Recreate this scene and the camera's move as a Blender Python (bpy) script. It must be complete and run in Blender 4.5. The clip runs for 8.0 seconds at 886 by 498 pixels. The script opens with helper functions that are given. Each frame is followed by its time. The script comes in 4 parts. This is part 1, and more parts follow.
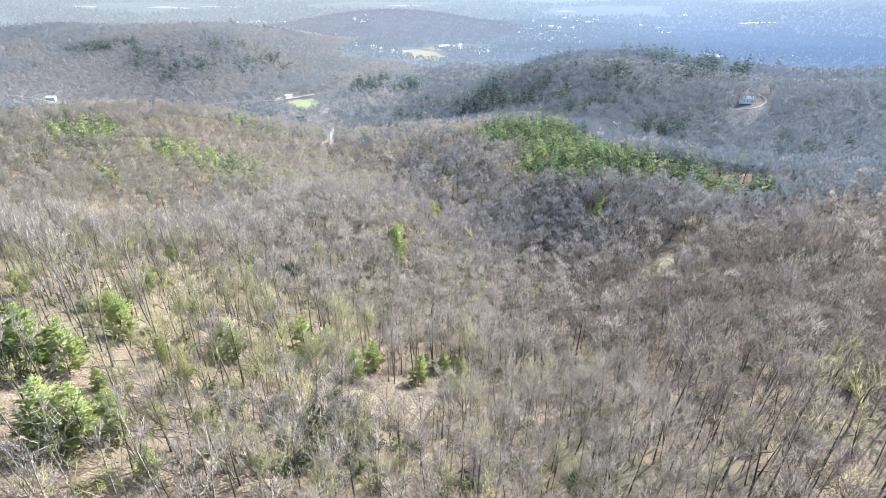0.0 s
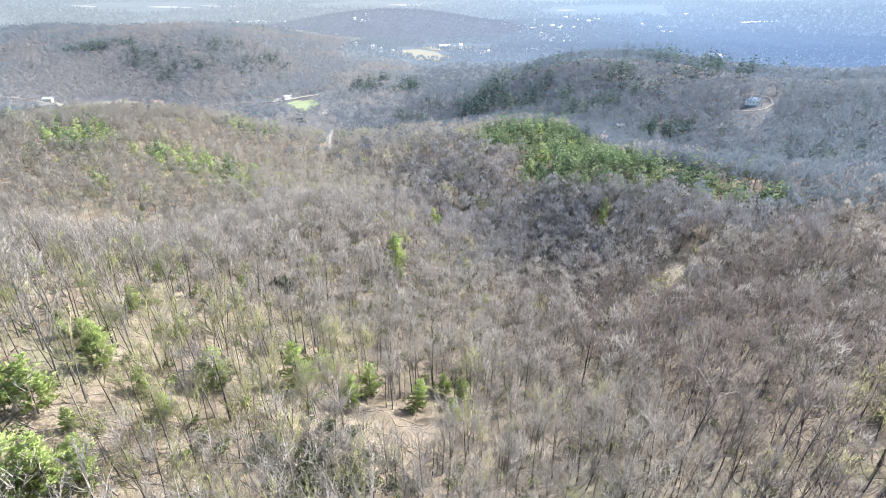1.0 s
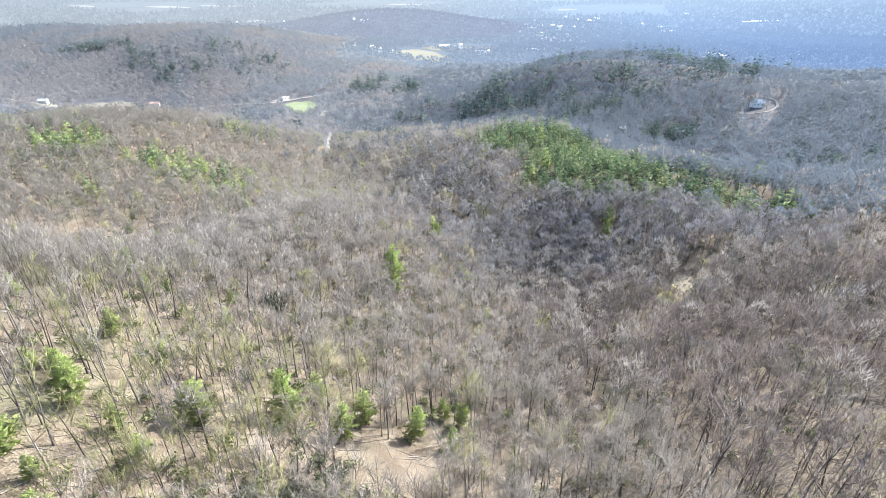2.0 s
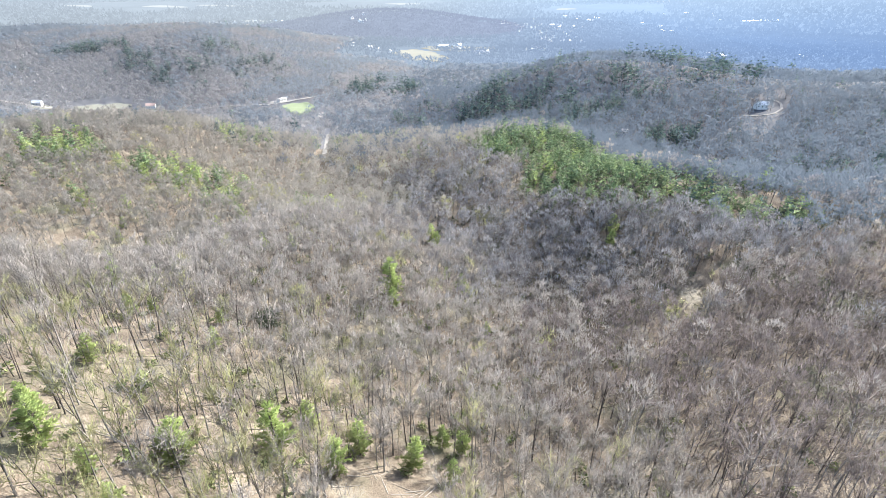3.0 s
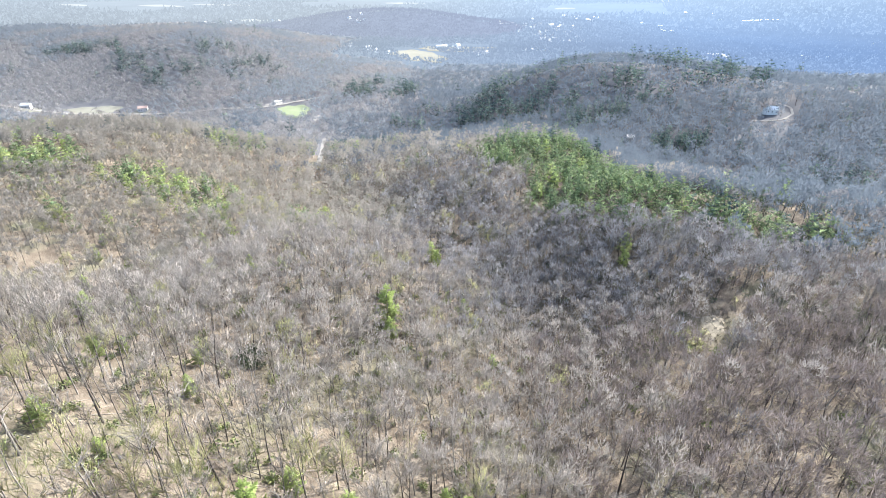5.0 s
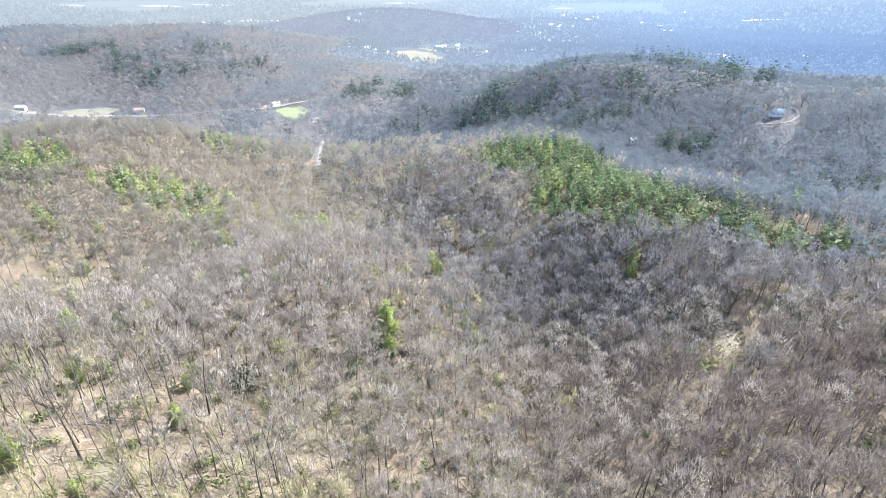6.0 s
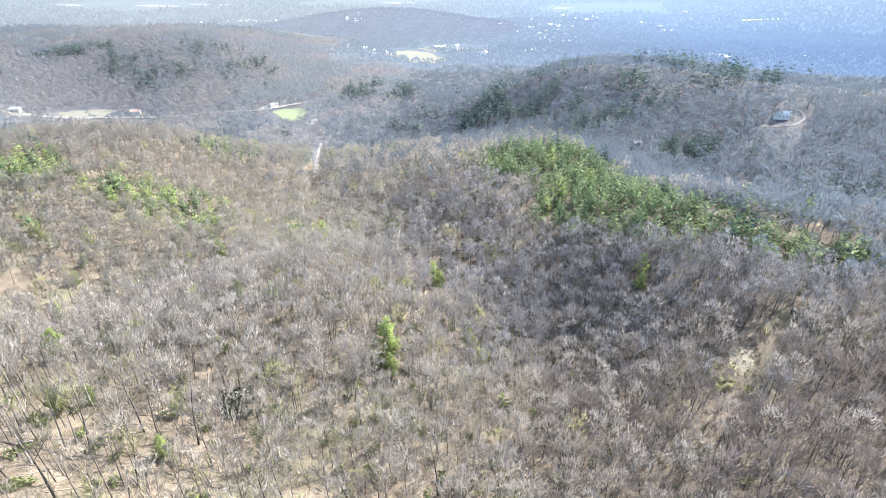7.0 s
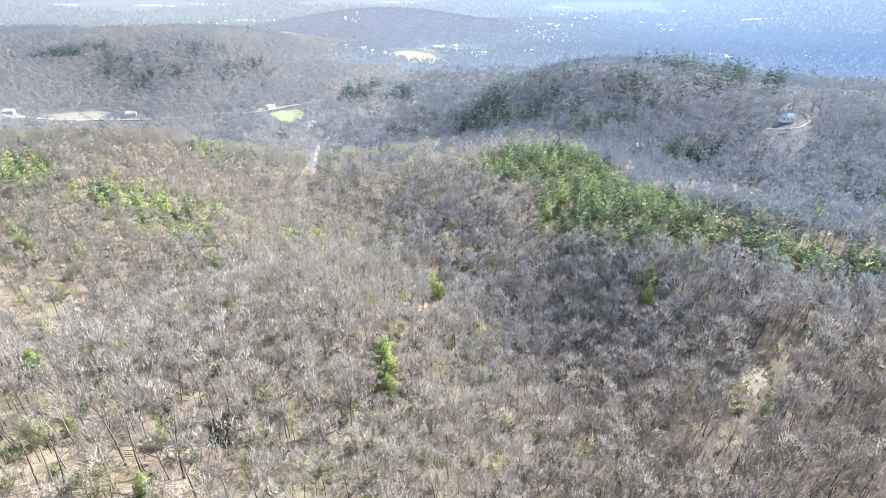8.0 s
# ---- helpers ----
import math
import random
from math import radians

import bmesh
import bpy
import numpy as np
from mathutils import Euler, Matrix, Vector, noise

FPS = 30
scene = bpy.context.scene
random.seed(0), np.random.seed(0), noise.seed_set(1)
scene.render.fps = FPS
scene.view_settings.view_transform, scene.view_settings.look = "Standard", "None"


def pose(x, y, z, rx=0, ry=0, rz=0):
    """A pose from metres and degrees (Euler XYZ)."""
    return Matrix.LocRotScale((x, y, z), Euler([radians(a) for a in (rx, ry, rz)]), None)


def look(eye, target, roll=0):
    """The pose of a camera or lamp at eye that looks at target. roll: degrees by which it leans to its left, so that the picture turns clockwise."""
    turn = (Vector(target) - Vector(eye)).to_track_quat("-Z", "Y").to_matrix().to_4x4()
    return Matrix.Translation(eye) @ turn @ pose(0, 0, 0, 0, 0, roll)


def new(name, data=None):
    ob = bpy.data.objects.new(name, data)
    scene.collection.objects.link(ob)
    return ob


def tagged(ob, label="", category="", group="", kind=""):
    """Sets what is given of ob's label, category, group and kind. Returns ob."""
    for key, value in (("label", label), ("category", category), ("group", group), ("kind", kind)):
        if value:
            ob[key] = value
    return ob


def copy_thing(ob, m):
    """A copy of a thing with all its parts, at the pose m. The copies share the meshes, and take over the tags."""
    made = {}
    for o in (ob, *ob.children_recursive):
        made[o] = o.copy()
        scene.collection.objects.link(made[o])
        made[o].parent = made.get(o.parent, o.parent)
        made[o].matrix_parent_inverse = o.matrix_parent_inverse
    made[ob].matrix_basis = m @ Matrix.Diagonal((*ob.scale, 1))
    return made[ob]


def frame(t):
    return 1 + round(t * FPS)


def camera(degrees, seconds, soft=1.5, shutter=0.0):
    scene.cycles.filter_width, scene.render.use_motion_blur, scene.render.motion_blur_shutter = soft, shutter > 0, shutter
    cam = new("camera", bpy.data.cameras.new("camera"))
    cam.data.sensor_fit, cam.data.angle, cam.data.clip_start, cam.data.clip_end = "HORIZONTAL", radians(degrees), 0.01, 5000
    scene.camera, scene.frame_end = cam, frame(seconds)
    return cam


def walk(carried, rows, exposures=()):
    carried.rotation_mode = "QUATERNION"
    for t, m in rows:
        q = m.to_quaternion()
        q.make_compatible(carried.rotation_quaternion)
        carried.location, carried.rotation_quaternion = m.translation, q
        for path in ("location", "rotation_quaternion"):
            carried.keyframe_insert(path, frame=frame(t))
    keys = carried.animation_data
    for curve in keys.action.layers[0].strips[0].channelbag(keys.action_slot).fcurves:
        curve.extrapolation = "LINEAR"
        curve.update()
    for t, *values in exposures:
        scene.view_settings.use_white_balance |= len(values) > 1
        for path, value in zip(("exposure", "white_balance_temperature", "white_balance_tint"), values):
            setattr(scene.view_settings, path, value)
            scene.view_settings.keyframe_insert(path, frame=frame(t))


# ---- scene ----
cam = camera(82.5, 8.0, soft=0.55)
METRES, EYE, TILT, LEAN, TURN = 80.0, 120.0, -26.5, 0.0, 0.0
ROWS = [
    (0.0, 0.0, 0.0, 0.0, 0.0, 0.0, 0.0),
    (0.5, -0.0003, 0.0543, 0.0341, 0.05, -0.06, 0.04),
    (1.0, 0.0005, 0.1092, 0.0692, 0.08, -0.1, 0.05),
    (1.5, 0.0033, 0.1638, 0.1042, 0.1, -0.13, 0.07),
    (3.0, 0.0053, 0.3221, 0.209, -0.01, -0.24, 0.19),
    (3.5, 0.004, 0.3749, 0.2428, -0.05, -0.28, 0.2),
    (4.0, 0.0013, 0.428, 0.2765, -0.09, -0.3, 0.24),
    (4.5, -0.0036, 0.4809, 0.3089, -0.15, -0.32, 0.23),
    (6.0, -0.0235, 0.6413, 0.4044, -0.29, -0.35, 0.35),
    (6.5, -0.0308, 0.6934, 0.4356, -0.34, -0.36, 0.37),
    (7.0, -0.0371, 0.7447, 0.4684, -0.39, -0.4, 0.41),
    (7.5, -0.0391, 0.7933, 0.5025, -0.43, -0.44, 0.46),
    (8.0, -0.0389, 0.8416, 0.5355, -0.49, -0.47, 0.5),
]
walk(cam, [(t, pose(0, 0, EYE, TILT, LEAN, TURN) @ pose(METRES * x, METRES * y, METRES * z, 90 + pitch, roll, yaw)) for t, x, y, z, yaw, pitch, roll in ROWS], exposures=((0.0, 1.66), (4.5, 1.72), (8.0, 1.86)))

# ---- world and sun ----
SUN_AZ, SUN_EL = 51.0, 39.0          # degrees clockwise from straight ahead (+y), and above the horizon
world = bpy.data.worlds.new("sky")
scene.world = world
world.use_nodes = True
wn = world.node_tree
sky = wn.nodes.new("ShaderNodeTexSky")
sky.sky_type = "NISHITA"
sky.sun_disc = False
sky.sun_elevation = radians(SUN_EL)
sky.sun_rotation = radians(SUN_AZ)
sky.dust_density = 2.0
wn.links.new(sky.outputs["Color"], wn.nodes["Background"].inputs["Color"])
wn.nodes["Background"].inputs["Strength"].default_value = 0.15
lamp = bpy.data.lights.new("sun", "SUN")
lamp.energy = 4.3
lamp.angle = radians(0.6)
lamp.color = (1.0, 0.975, 0.925)
sun_ob = new("sun", lamp)
SUN_DIR = Vector((math.sin(radians(SUN_AZ)) * math.cos(radians(SUN_EL)), math.cos(radians(SUN_AZ)) * math.cos(radians(SUN_EL)), math.sin(radians(SUN_EL))))
sun_ob.matrix_world = look(SUN_DIR * 300, (0, 0, 0))


# ---- materials ----
def material(name, stops, scale=1.0, rough=0.9, bump=0.0, by_tree=False, fine=0.35, translucent=0.0, patch=None, spec=0.15, puff=0.0):
    """stops: colours from dark to light, spread by noise at two sizes (or by each tree's own tint)."""
    m = bpy.data.materials.new(name)
    m.use_nodes = True
    nt = m.node_tree
    bsdf = nt.nodes["Principled BSDF"]
    bsdf.inputs["Roughness"].default_value = rough
    bsdf.inputs["Specular IOR Level"].default_value = spec
    geo = nt.nodes.new("ShaderNodeNewGeometry")

    def tex(s, detail):
        t = nt.nodes.new("ShaderNodeTexNoise")
        t.inputs["Scale"].default_value = s
        t.inputs["Detail"].default_value = detail
        nt.links.new(geo.outputs["Position"], t.inputs["Vector"])
        return t.outputs["Fac"]

    def calc(op, a, b):
        n = nt.nodes.new("ShaderNodeMath")
        n.operation = op
        for sock, v in zip(n.inputs, (a, b)):
            if isinstance(v, (int, float)):
                sock.default_value = v
            else:
                nt.links.new(v, sock)
        return n.outputs[0]

    small = tex(scale, 6.0)
    large = tex(scale * 0.06, 3.0)
    if by_tree:
        at = nt.nodes.new("ShaderNodeAttribute")
        at.attribute_name = "tint"
        info = nt.nodes.new("ShaderNodeObjectInfo")
        own = calc("FRACT", calc("ADD", at.outputs["Fac"], info.outputs["Random"]), 0.0)
        isl = calc("MULTIPLY", geo.outputs["Random Per Island"], fine)
        fac = calc("ADD", calc("MULTIPLY", own, 1.0 - fine), isl)
    else:
        fac = calc("ADD", calc("MULTIPLY", small, 0.62), calc("MULTIPLY", large, 0.55))
        fac = calc("MULTIPLY_ADD", fac, 2.2)
        fac.node.inputs[2].default_value = -0.79
    ramp = nt.nodes.new("ShaderNodeValToRGB")
    el = ramp.color_ramp.elements
    while len(el) < len(stops):
        el.new(0.5)
    for i, c in enumerate(stops):
        el[i].position = i / max(1, len(stops) - 1)
        el[i].color = (*c, 1)
    nt.links.new(fac, ramp.inputs["Fac"])
    colour = ramp.outputs["Color"]
    if patch:
        colour_b, size, lo, hi = patch
        mixn = nt.nodes.new("ShaderNodeMix")
        mixn.data_type = "RGBA"
        mr = nt.nodes.new("ShaderNodeMapRange")
        mr.inputs["From Min"].default_value, mr.inputs["From Max"].default_value = lo, hi
        nt.links.new(tex(size, 4.0), mr.inputs["Value"])
        nt.links.new(mr.outputs[0], mixn.inputs["Factor"])
        nt.links.new(colour, mixn.inputs["A"])
        mixn.inputs["B"].default_value = (*colour_b, 1)
        colour = mixn.outputs["Result"]
    nt.links.new(colour, bsdf.inputs["Base Color"])
    if bump:
        bn = nt.nodes.new("ShaderNodeBump")
        bn.inputs["Strength"].default_value = bump
        bn.inputs["Distance"].default_value = 0.3
        nt.links.new(small, bn.inputs["Height"])
        nt.links.new(bn.outputs["Normal"], bsdf.inputs["Normal"])
    if puff:
        # twigs and needles are shaded as a part of the crown that they fill: each carries the way outward from it
        out = nt.nodes.new("ShaderNodeAttribute")
        out.attribute_name = "puff"
        to_world = nt.nodes.new("ShaderNodeVectorTransform")
        to_world.vector_type, to_world.convert_from, to_world.convert_to = "NORMAL", "OBJECT", "WORLD"
        own_way, crown_way, both, unit = (nt.nodes.new("ShaderNodeVectorMath") for _ in range(4))
        own_way.operation, crown_way.operation, both.operation, unit.operation = "SCALE", "SCALE", "ADD", "NORMALIZE"
        nt.links.new(out.outputs["Vector"], to_world.inputs[0])
        nt.links.new(geo.outputs["Normal"], own_way.inputs[0])
        own_way.inputs["Scale"].default_value = 1.0 - puff
        nt.links.new(to_world.outputs[0], crown_way.inputs[0])
        crown_way.inputs["Scale"].default_value = puff
        nt.links.new(own_way.outputs[0], both.inputs[0])
        nt.links.new(crown_way.outputs[0], both.inputs[1])
        nt.links.new(both.outputs[0], unit.inputs[0])
        nt.links.new(unit.outputs[0], bsdf.inputs["Normal"])
    if translucent:
        tr = nt.nodes.new("ShaderNodeBsdfTranslucent")
        ms = nt.nodes.new("ShaderNodeMixShader")
        ms.inputs["Fac"].default_value = translucent
        nt.links.new(colour, tr.inputs["Color"])
        nt.links.new(bsdf.outputs[0], ms.inputs[1])
        nt.links.new(tr.outputs[0], ms.inputs[2])
        nt.links.new(ms.outputs[0], nt.nodes["Material Output"].inputs["Surface"])
    return m


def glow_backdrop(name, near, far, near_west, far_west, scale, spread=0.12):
    """Distance with its haze painted as emission: a backdrop that glows in the colour of miles of bright air, bluer
    towards the sun in the east, greyer in the west, paler with the miles.
    """
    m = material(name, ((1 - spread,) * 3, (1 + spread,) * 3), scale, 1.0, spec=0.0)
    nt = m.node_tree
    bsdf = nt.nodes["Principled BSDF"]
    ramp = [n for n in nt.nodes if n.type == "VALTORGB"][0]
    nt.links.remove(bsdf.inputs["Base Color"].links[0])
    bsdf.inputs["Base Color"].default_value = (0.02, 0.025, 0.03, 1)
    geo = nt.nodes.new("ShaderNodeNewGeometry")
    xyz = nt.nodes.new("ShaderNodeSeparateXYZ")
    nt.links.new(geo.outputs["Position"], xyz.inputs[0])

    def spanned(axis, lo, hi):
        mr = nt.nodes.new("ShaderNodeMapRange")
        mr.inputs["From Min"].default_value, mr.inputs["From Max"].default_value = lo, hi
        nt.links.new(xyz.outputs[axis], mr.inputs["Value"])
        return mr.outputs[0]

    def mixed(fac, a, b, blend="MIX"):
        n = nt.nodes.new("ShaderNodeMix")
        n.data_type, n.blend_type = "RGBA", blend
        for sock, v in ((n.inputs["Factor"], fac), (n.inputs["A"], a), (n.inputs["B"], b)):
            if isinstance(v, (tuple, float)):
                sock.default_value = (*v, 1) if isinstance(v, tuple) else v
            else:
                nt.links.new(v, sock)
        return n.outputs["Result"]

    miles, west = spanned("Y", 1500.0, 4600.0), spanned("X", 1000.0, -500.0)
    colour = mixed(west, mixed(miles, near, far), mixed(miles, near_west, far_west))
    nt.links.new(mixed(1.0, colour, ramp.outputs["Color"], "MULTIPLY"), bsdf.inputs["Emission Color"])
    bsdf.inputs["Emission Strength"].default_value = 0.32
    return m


LITTER = material("leaf_litter", ((0.055, 0.043, 0.033), (0.155, 0.127, 0.097), (0.29, 0.25, 0.195)), 2.6, 0.95, 0.9, patch=((0.125, 0.132, 0.082), 0.035, 0.52, 0.76))
# leaf litter far off, its tan replaced by the grey-blue of haze
HAZED_FLOOR = material("hazed_woods_floor", ((0.092, 0.097, 0.106), (0.125, 0.128, 0.137)), 0.1, 0.95, patch=((0.125, 0.116, 0.117), 0.004, 0.5, 0.7))
BARK = material("bark", ((0.05, 0.044, 0.04), (0.12, 0.108, 0.10), (0.36, 0.345, 0.32)), 3.0, 0.95, 0.0, by_tree=True, fine=0.15)
DEADWOOD = material("weathered_wood", ((0.13, 0.115, 0.10), (0.33, 0.305, 0.27)), 2.0, 0.95, by_tree=True, fine=0.3)
TWIG = material("twigs", ((0.265, 0.25, 0.23), (0.335, 0.316, 0.29), (0.395, 0.375, 0.342)), 1.0, 0.95, by_tree=True, fine=0.25, translucent=0.5, puff=0.93)
NEAR_TWIG = material("near_twigs", ((0.19, 0.172, 0.158), (0.34, 0.313, 0.288), (0.48, 0.448, 0.412)), 1.0, 0.95, by_tree=True, fine=0.5, translucent=0.38, puff=0.62)
BUD = material("budding_twigs", ((0.26, 0.265, 0.135), (0.40, 0.405, 0.20), (0.50, 0.48, 0.31)), 1.0, 0.95, by_tree=True, fine=0.5, translucent=0.5, puff=0.8)
BROWN_TWIG = material("brown_twigs", ((0.11, 0.091, 0.084), (0.24, 0.205, 0.191), (0.40, 0.352, 0.33)), 1.0, 0.95, by_tree=True, fine=0.55, translucent=0.3, puff=0.65)
# shaded copy of the twigs, darker for slopes turned from the sun
SHADED_TWIG = material("shaded_twigs", ((0.115, 0.113, 0.12), (0.30, 0.294, 0.305), (0.50, 0.493, 0.50)), 1.0, 0.95, by_tree=True, fine=0.5, translucent=0.26, puff=0.72)
# haze put into base colour: crowns turn bluer far off, then paler
HAZED_TWIG = material("hazed_bare_crowns", ((0.115, 0.147, 0.19), (0.143, 0.177, 0.222), (0.17, 0.205, 0.25)), 1.0, 0.95, by_tree=True, fine=0.3, translucent=0.5, puff=0.95)
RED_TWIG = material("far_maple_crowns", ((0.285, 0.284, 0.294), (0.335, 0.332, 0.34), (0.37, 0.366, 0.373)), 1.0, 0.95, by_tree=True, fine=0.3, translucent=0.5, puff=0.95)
PALE_HAZED_TWIG = material("pale_hazed_crowns", ((0.24, 0.275, 0.315), (0.28, 0.316, 0.357)), 1.0, 0.95, by_tree=True, fine=0.3, translucent=0.5, puff=0.95)
NEEDLE = material("pine_needles", ((0.05, 0.095, 0.06), (0.19, 0.285, 0.135), (0.42, 0.51, 0.235)), 1.0, 0.7, by_tree=True, fine=0.5, translucent=0.2, puff=0.72)
YOUNG_NEEDLE = material("young_pine_needles", ((0.24, 0.33, 0.10), (0.40, 0.50, 0.18), (0.56, 0.63, 0.27)), 1.0, 0.7, by_tree=True, fine=0.6, translucent=0.45, puff=0.72)
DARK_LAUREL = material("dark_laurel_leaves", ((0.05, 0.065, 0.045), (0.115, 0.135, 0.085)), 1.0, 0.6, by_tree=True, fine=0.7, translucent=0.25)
# needles for far conifers, with the blue of haze mixed into their green
HAZED_NEEDLE = material("hazed_conifers", ((0.022, 0.05, 0.068), (0.08, 0.14, 0.135), (0.24, 0.325, 0.235)), 1.0, 0.8, by_tree=True, fine=0.4, translucent=0.22, puff=0.75)
LAUREL = material("laurel_leaves", ((0.06, 0.085, 0.04), (0.15, 0.18, 0.08), (0.27, 0.30, 0.12)), 1.0, 0.6, by_tree=True, fine=0.7, translucent=0.2)
GRASS = material("meadow_grass", ((0.155, 0.185, 0.105), (0.205, 0.24, 0.145)), 0.4, 0.95, 0.3)
STRAW = material("dry_grass", ((0.19, 0.165, 0.122), (0.34, 0.305, 0.24)), 1.5, 0.95, 0.8)
PALE_FIELD = material("pale_farm_field", ((0.145, 0.145, 0.118), (0.20, 0.20, 0.168)), 0.05, 0.95, 0.2)
GRAVEL = material("pale_gravel", ((0.20, 0.19, 0.175), (0.30, 0.288, 0.267)), 1.2, 0.95, 0.3)
SIDING = material("white_siding", ((0.52, 0.51, 0.49), (0.66, 0.65, 0.63)), 0.8, 0.7)
WHITE_SIDING = material("white_paint", ((0.74, 0.74, 0.73), (0.84, 0.84, 0.83)), 0.8, 0.6)
RED_SIDING = material("rusty_roof", ((0.30, 0.215, 0.19), (0.42, 0.31, 0.27)), 0.8, 0.85)
SHINGLE = material("dark_shingle", ((0.05, 0.05, 0.055), (0.11, 0.11, 0.12)), 1.5, 0.9)
PALE_ROOF = material("pale_metal_roof", ((0.38, 0.39, 0.41), (0.52, 0.53, 0.55)), 0.8, 0.45)
PANE = material("window_pane", ((0.02, 0.025, 0.03), (0.05, 0.055, 0.06)), 1.0, 0.1, spec=0.6)
# far surfaces that glow: haze painted as emission, none is a lamp
PLAIN_HAZE_GLOW = glow_backdrop("plain_haze_glow", (0.29, 0.445, 0.745), (0.57, 0.75, 0.97), (0.39, 0.45, 0.50), (0.56, 0.65, 0.75), 0.006, 0.08)
WOODS_HAZE_GLOW = glow_backdrop("woods_haze_glow", (0.245, 0.385, 0.67), (0.56, 0.74, 0.965), (0.35, 0.405, 0.46), (0.55, 0.64, 0.745), 0.02, 0.12)
RIDGE_HAZE_GLOW = glow_backdrop("ridge_haze_glow", (0.30, 0.385, 0.61), (0.36, 0.45, 0.68), (0.36, 0.41, 0.51), (0.42, 0.48, 0.60), 0.02, 0.12)
FIELD_HAZE_GLOW = glow_backdrop("field_haze_glow", (0.62, 0.70, 0.78), (0.80, 0.88, 0.95), (0.66, 0.71, 0.70), (0.82, 0.88, 0.92), 0.01)

# ---- terrain ----
BASE = -30.0
NEAR_HILLS = (75, (-170, 60, 1), (-95, 60, 12), (-20, 60, 1), (55, 60, 3), (130, 60, 1), (205, 60, 3), (-132, 125, 13), (-58, 125, 4), (18, 125, -10), (92, 125, 3), (-170, 190, 0), (-95, 190, 3), (-20, 190, -7), (55, 190, -2), (130, 190, -6), (205, 190, 3))
RAVINE_HILLS = (75, (-132, 256, -9), (-58, 256, 17), (18, 256, -10), (92, 256, -6), (168, 256, 2), (-95, 321, 5), (-20, 321, -6), (55, 321, 1), (130, 321, 14), (205, 321, 0), (-132, 386, -3), (-58, 386, -13), (18, 386, 5), (92, 386, 5), (168, 386, -5), (-170, 452, -8), (-95, 452, -12), (-20, 452, 7), (55, 452, 4), (130, 452, 4), (205, 452, -7))
MID_HILLS = (170, (-230, 20, 13), (-60, 20, 1), (110, 20, -6), (280, 20, 8), (-315, 168, -8), (-145, 168, 2), (25, 168, -12), (195, 168, 3), (365, 168, 4), (-230, 316, -10), (-60, 316, -11), (110, 316, 6), (280, 316, -2), (450, 316, 1))
VALLEY_HILLS = (170, (-485, 464, 8), (-315, 464, 42), (-145, 464, 11), (25, 464, 8), (195, 464, -17), (365, 464, 0), (535, 464, -3), (-570, 612, 4), (-400, 612, 6), (-230, 612, -9), (-60, 612, -14), (110, 612, 9), (280, 612, -8), (450, 612, 3), (-485, 760, -27), (-315, 760, 6), (-145, 760, -8), (25, 760, -8), (195, 760, 21), (365, 760, 31), (535, 760, -7))
BROAD_HILLS = (420, (-480, -100, 23), (-60, -100, 43), (360, -100, 34), (780, -100, 32), (-690, 265, 67), (-270, 265, 25), (150, 265, -3), (570, 265, 38), (-900, 631, 19), (-480, 631, -16), (-60, 631, -5), (360, 631, 31), (780, 631, 66), (-690, 996, 20), (-270, 996, -17), (150, 996, -10), (570, 996, -40), (-900, 1362, 8), (-480, 1362, 63), (-60, 1362, -9), (360, 1362, 22))
PINE_CREST = (62, (95, 280, 10), (148, 262, -1), (70, 372, 1), (45, 450, 1), (70, 482, 9), (120, 440, 3), (12, 400, 3))
SPUR_HILLS = (48, (-30, 225, 5), (12, 225, 2), (54, 225, -3), (96, 225, 2), (138, 225, 1), (-9, 267, 4), (33, 267, -5), (75, 267, 1), (117, 267, -2), (159, 267, -3), (-30, 309, 1), (12, 309, 1), (54, 309, -5), (96, 309, 4), (180, 309, 2), (-9, 351, 2), (75, 351, -3), (159, 351, 1), (-30, 393, -1), (12, 393, 2), (-9, 435, 2), (33, 435, -1), (117, 435, 1), (159, 435, 1), (-30, 477, 1), (12, 477, -1), (54, 477, -1), (96, 477, 1), (138, 477, 2))
WEST_HILLS = (165, (-630, 770, -5), (-480, 770, -3), (-780, 900, -2), (-630, 900, -14), (-480, 900, -9), (-330, 900, -1), (-780, 1030, -3), (-630, 1030, -8), (-480, 1030, -1), (-330, 1030, -4), (-780, 1160, -3), (-630, 1160, 2), (-480, 1160, 11), (-330, 1160, -1), (-630, 1290, 3), (-480, 1290, 5))
EAST_HILLS = (165, (-180, 640, 3), (-30, 640, -1), (120, 640, -5), (270, 640, 8), (420, 640, 3), (-180, 770, 3), (-30, 770, -2), (120, 770, -6), (270, 770, 8), (420, 770, -8), (-180, 900, 6), (-30, 900, 6), (120, 900, -4), (270, 900, -4), (420, 900, -12), (-180, 1030, 4), (-30, 1030, 4), (270, 1030, -2), (420, 1030, -4))
# far ridges: x, y, half-width across, half-width along the view, height
FAR_RIDGES = ((105, 830, 90, 70, 30), (200, 810, 80, 60, 22), (300, 765, 80, 50, 5), (480, 700, 110, 80, -6), (-20, 585, 60, 35, 11), (-410, 460, 130, 100, -27), (-235, 515, 60, 40, 8), (-620, 1420, 330, 130, 2), (-1080, 1480, 190, 140, 44), (-980, 1300, 260, 160, 26), (-210, 2150, 330, 170, 92), (420, 2500, 420, 200, 40), (-1500, 2300, 500, 250, 22), (-2300, 4300, 800, 220, 90), (-300, 4600, 900, 200, 20))


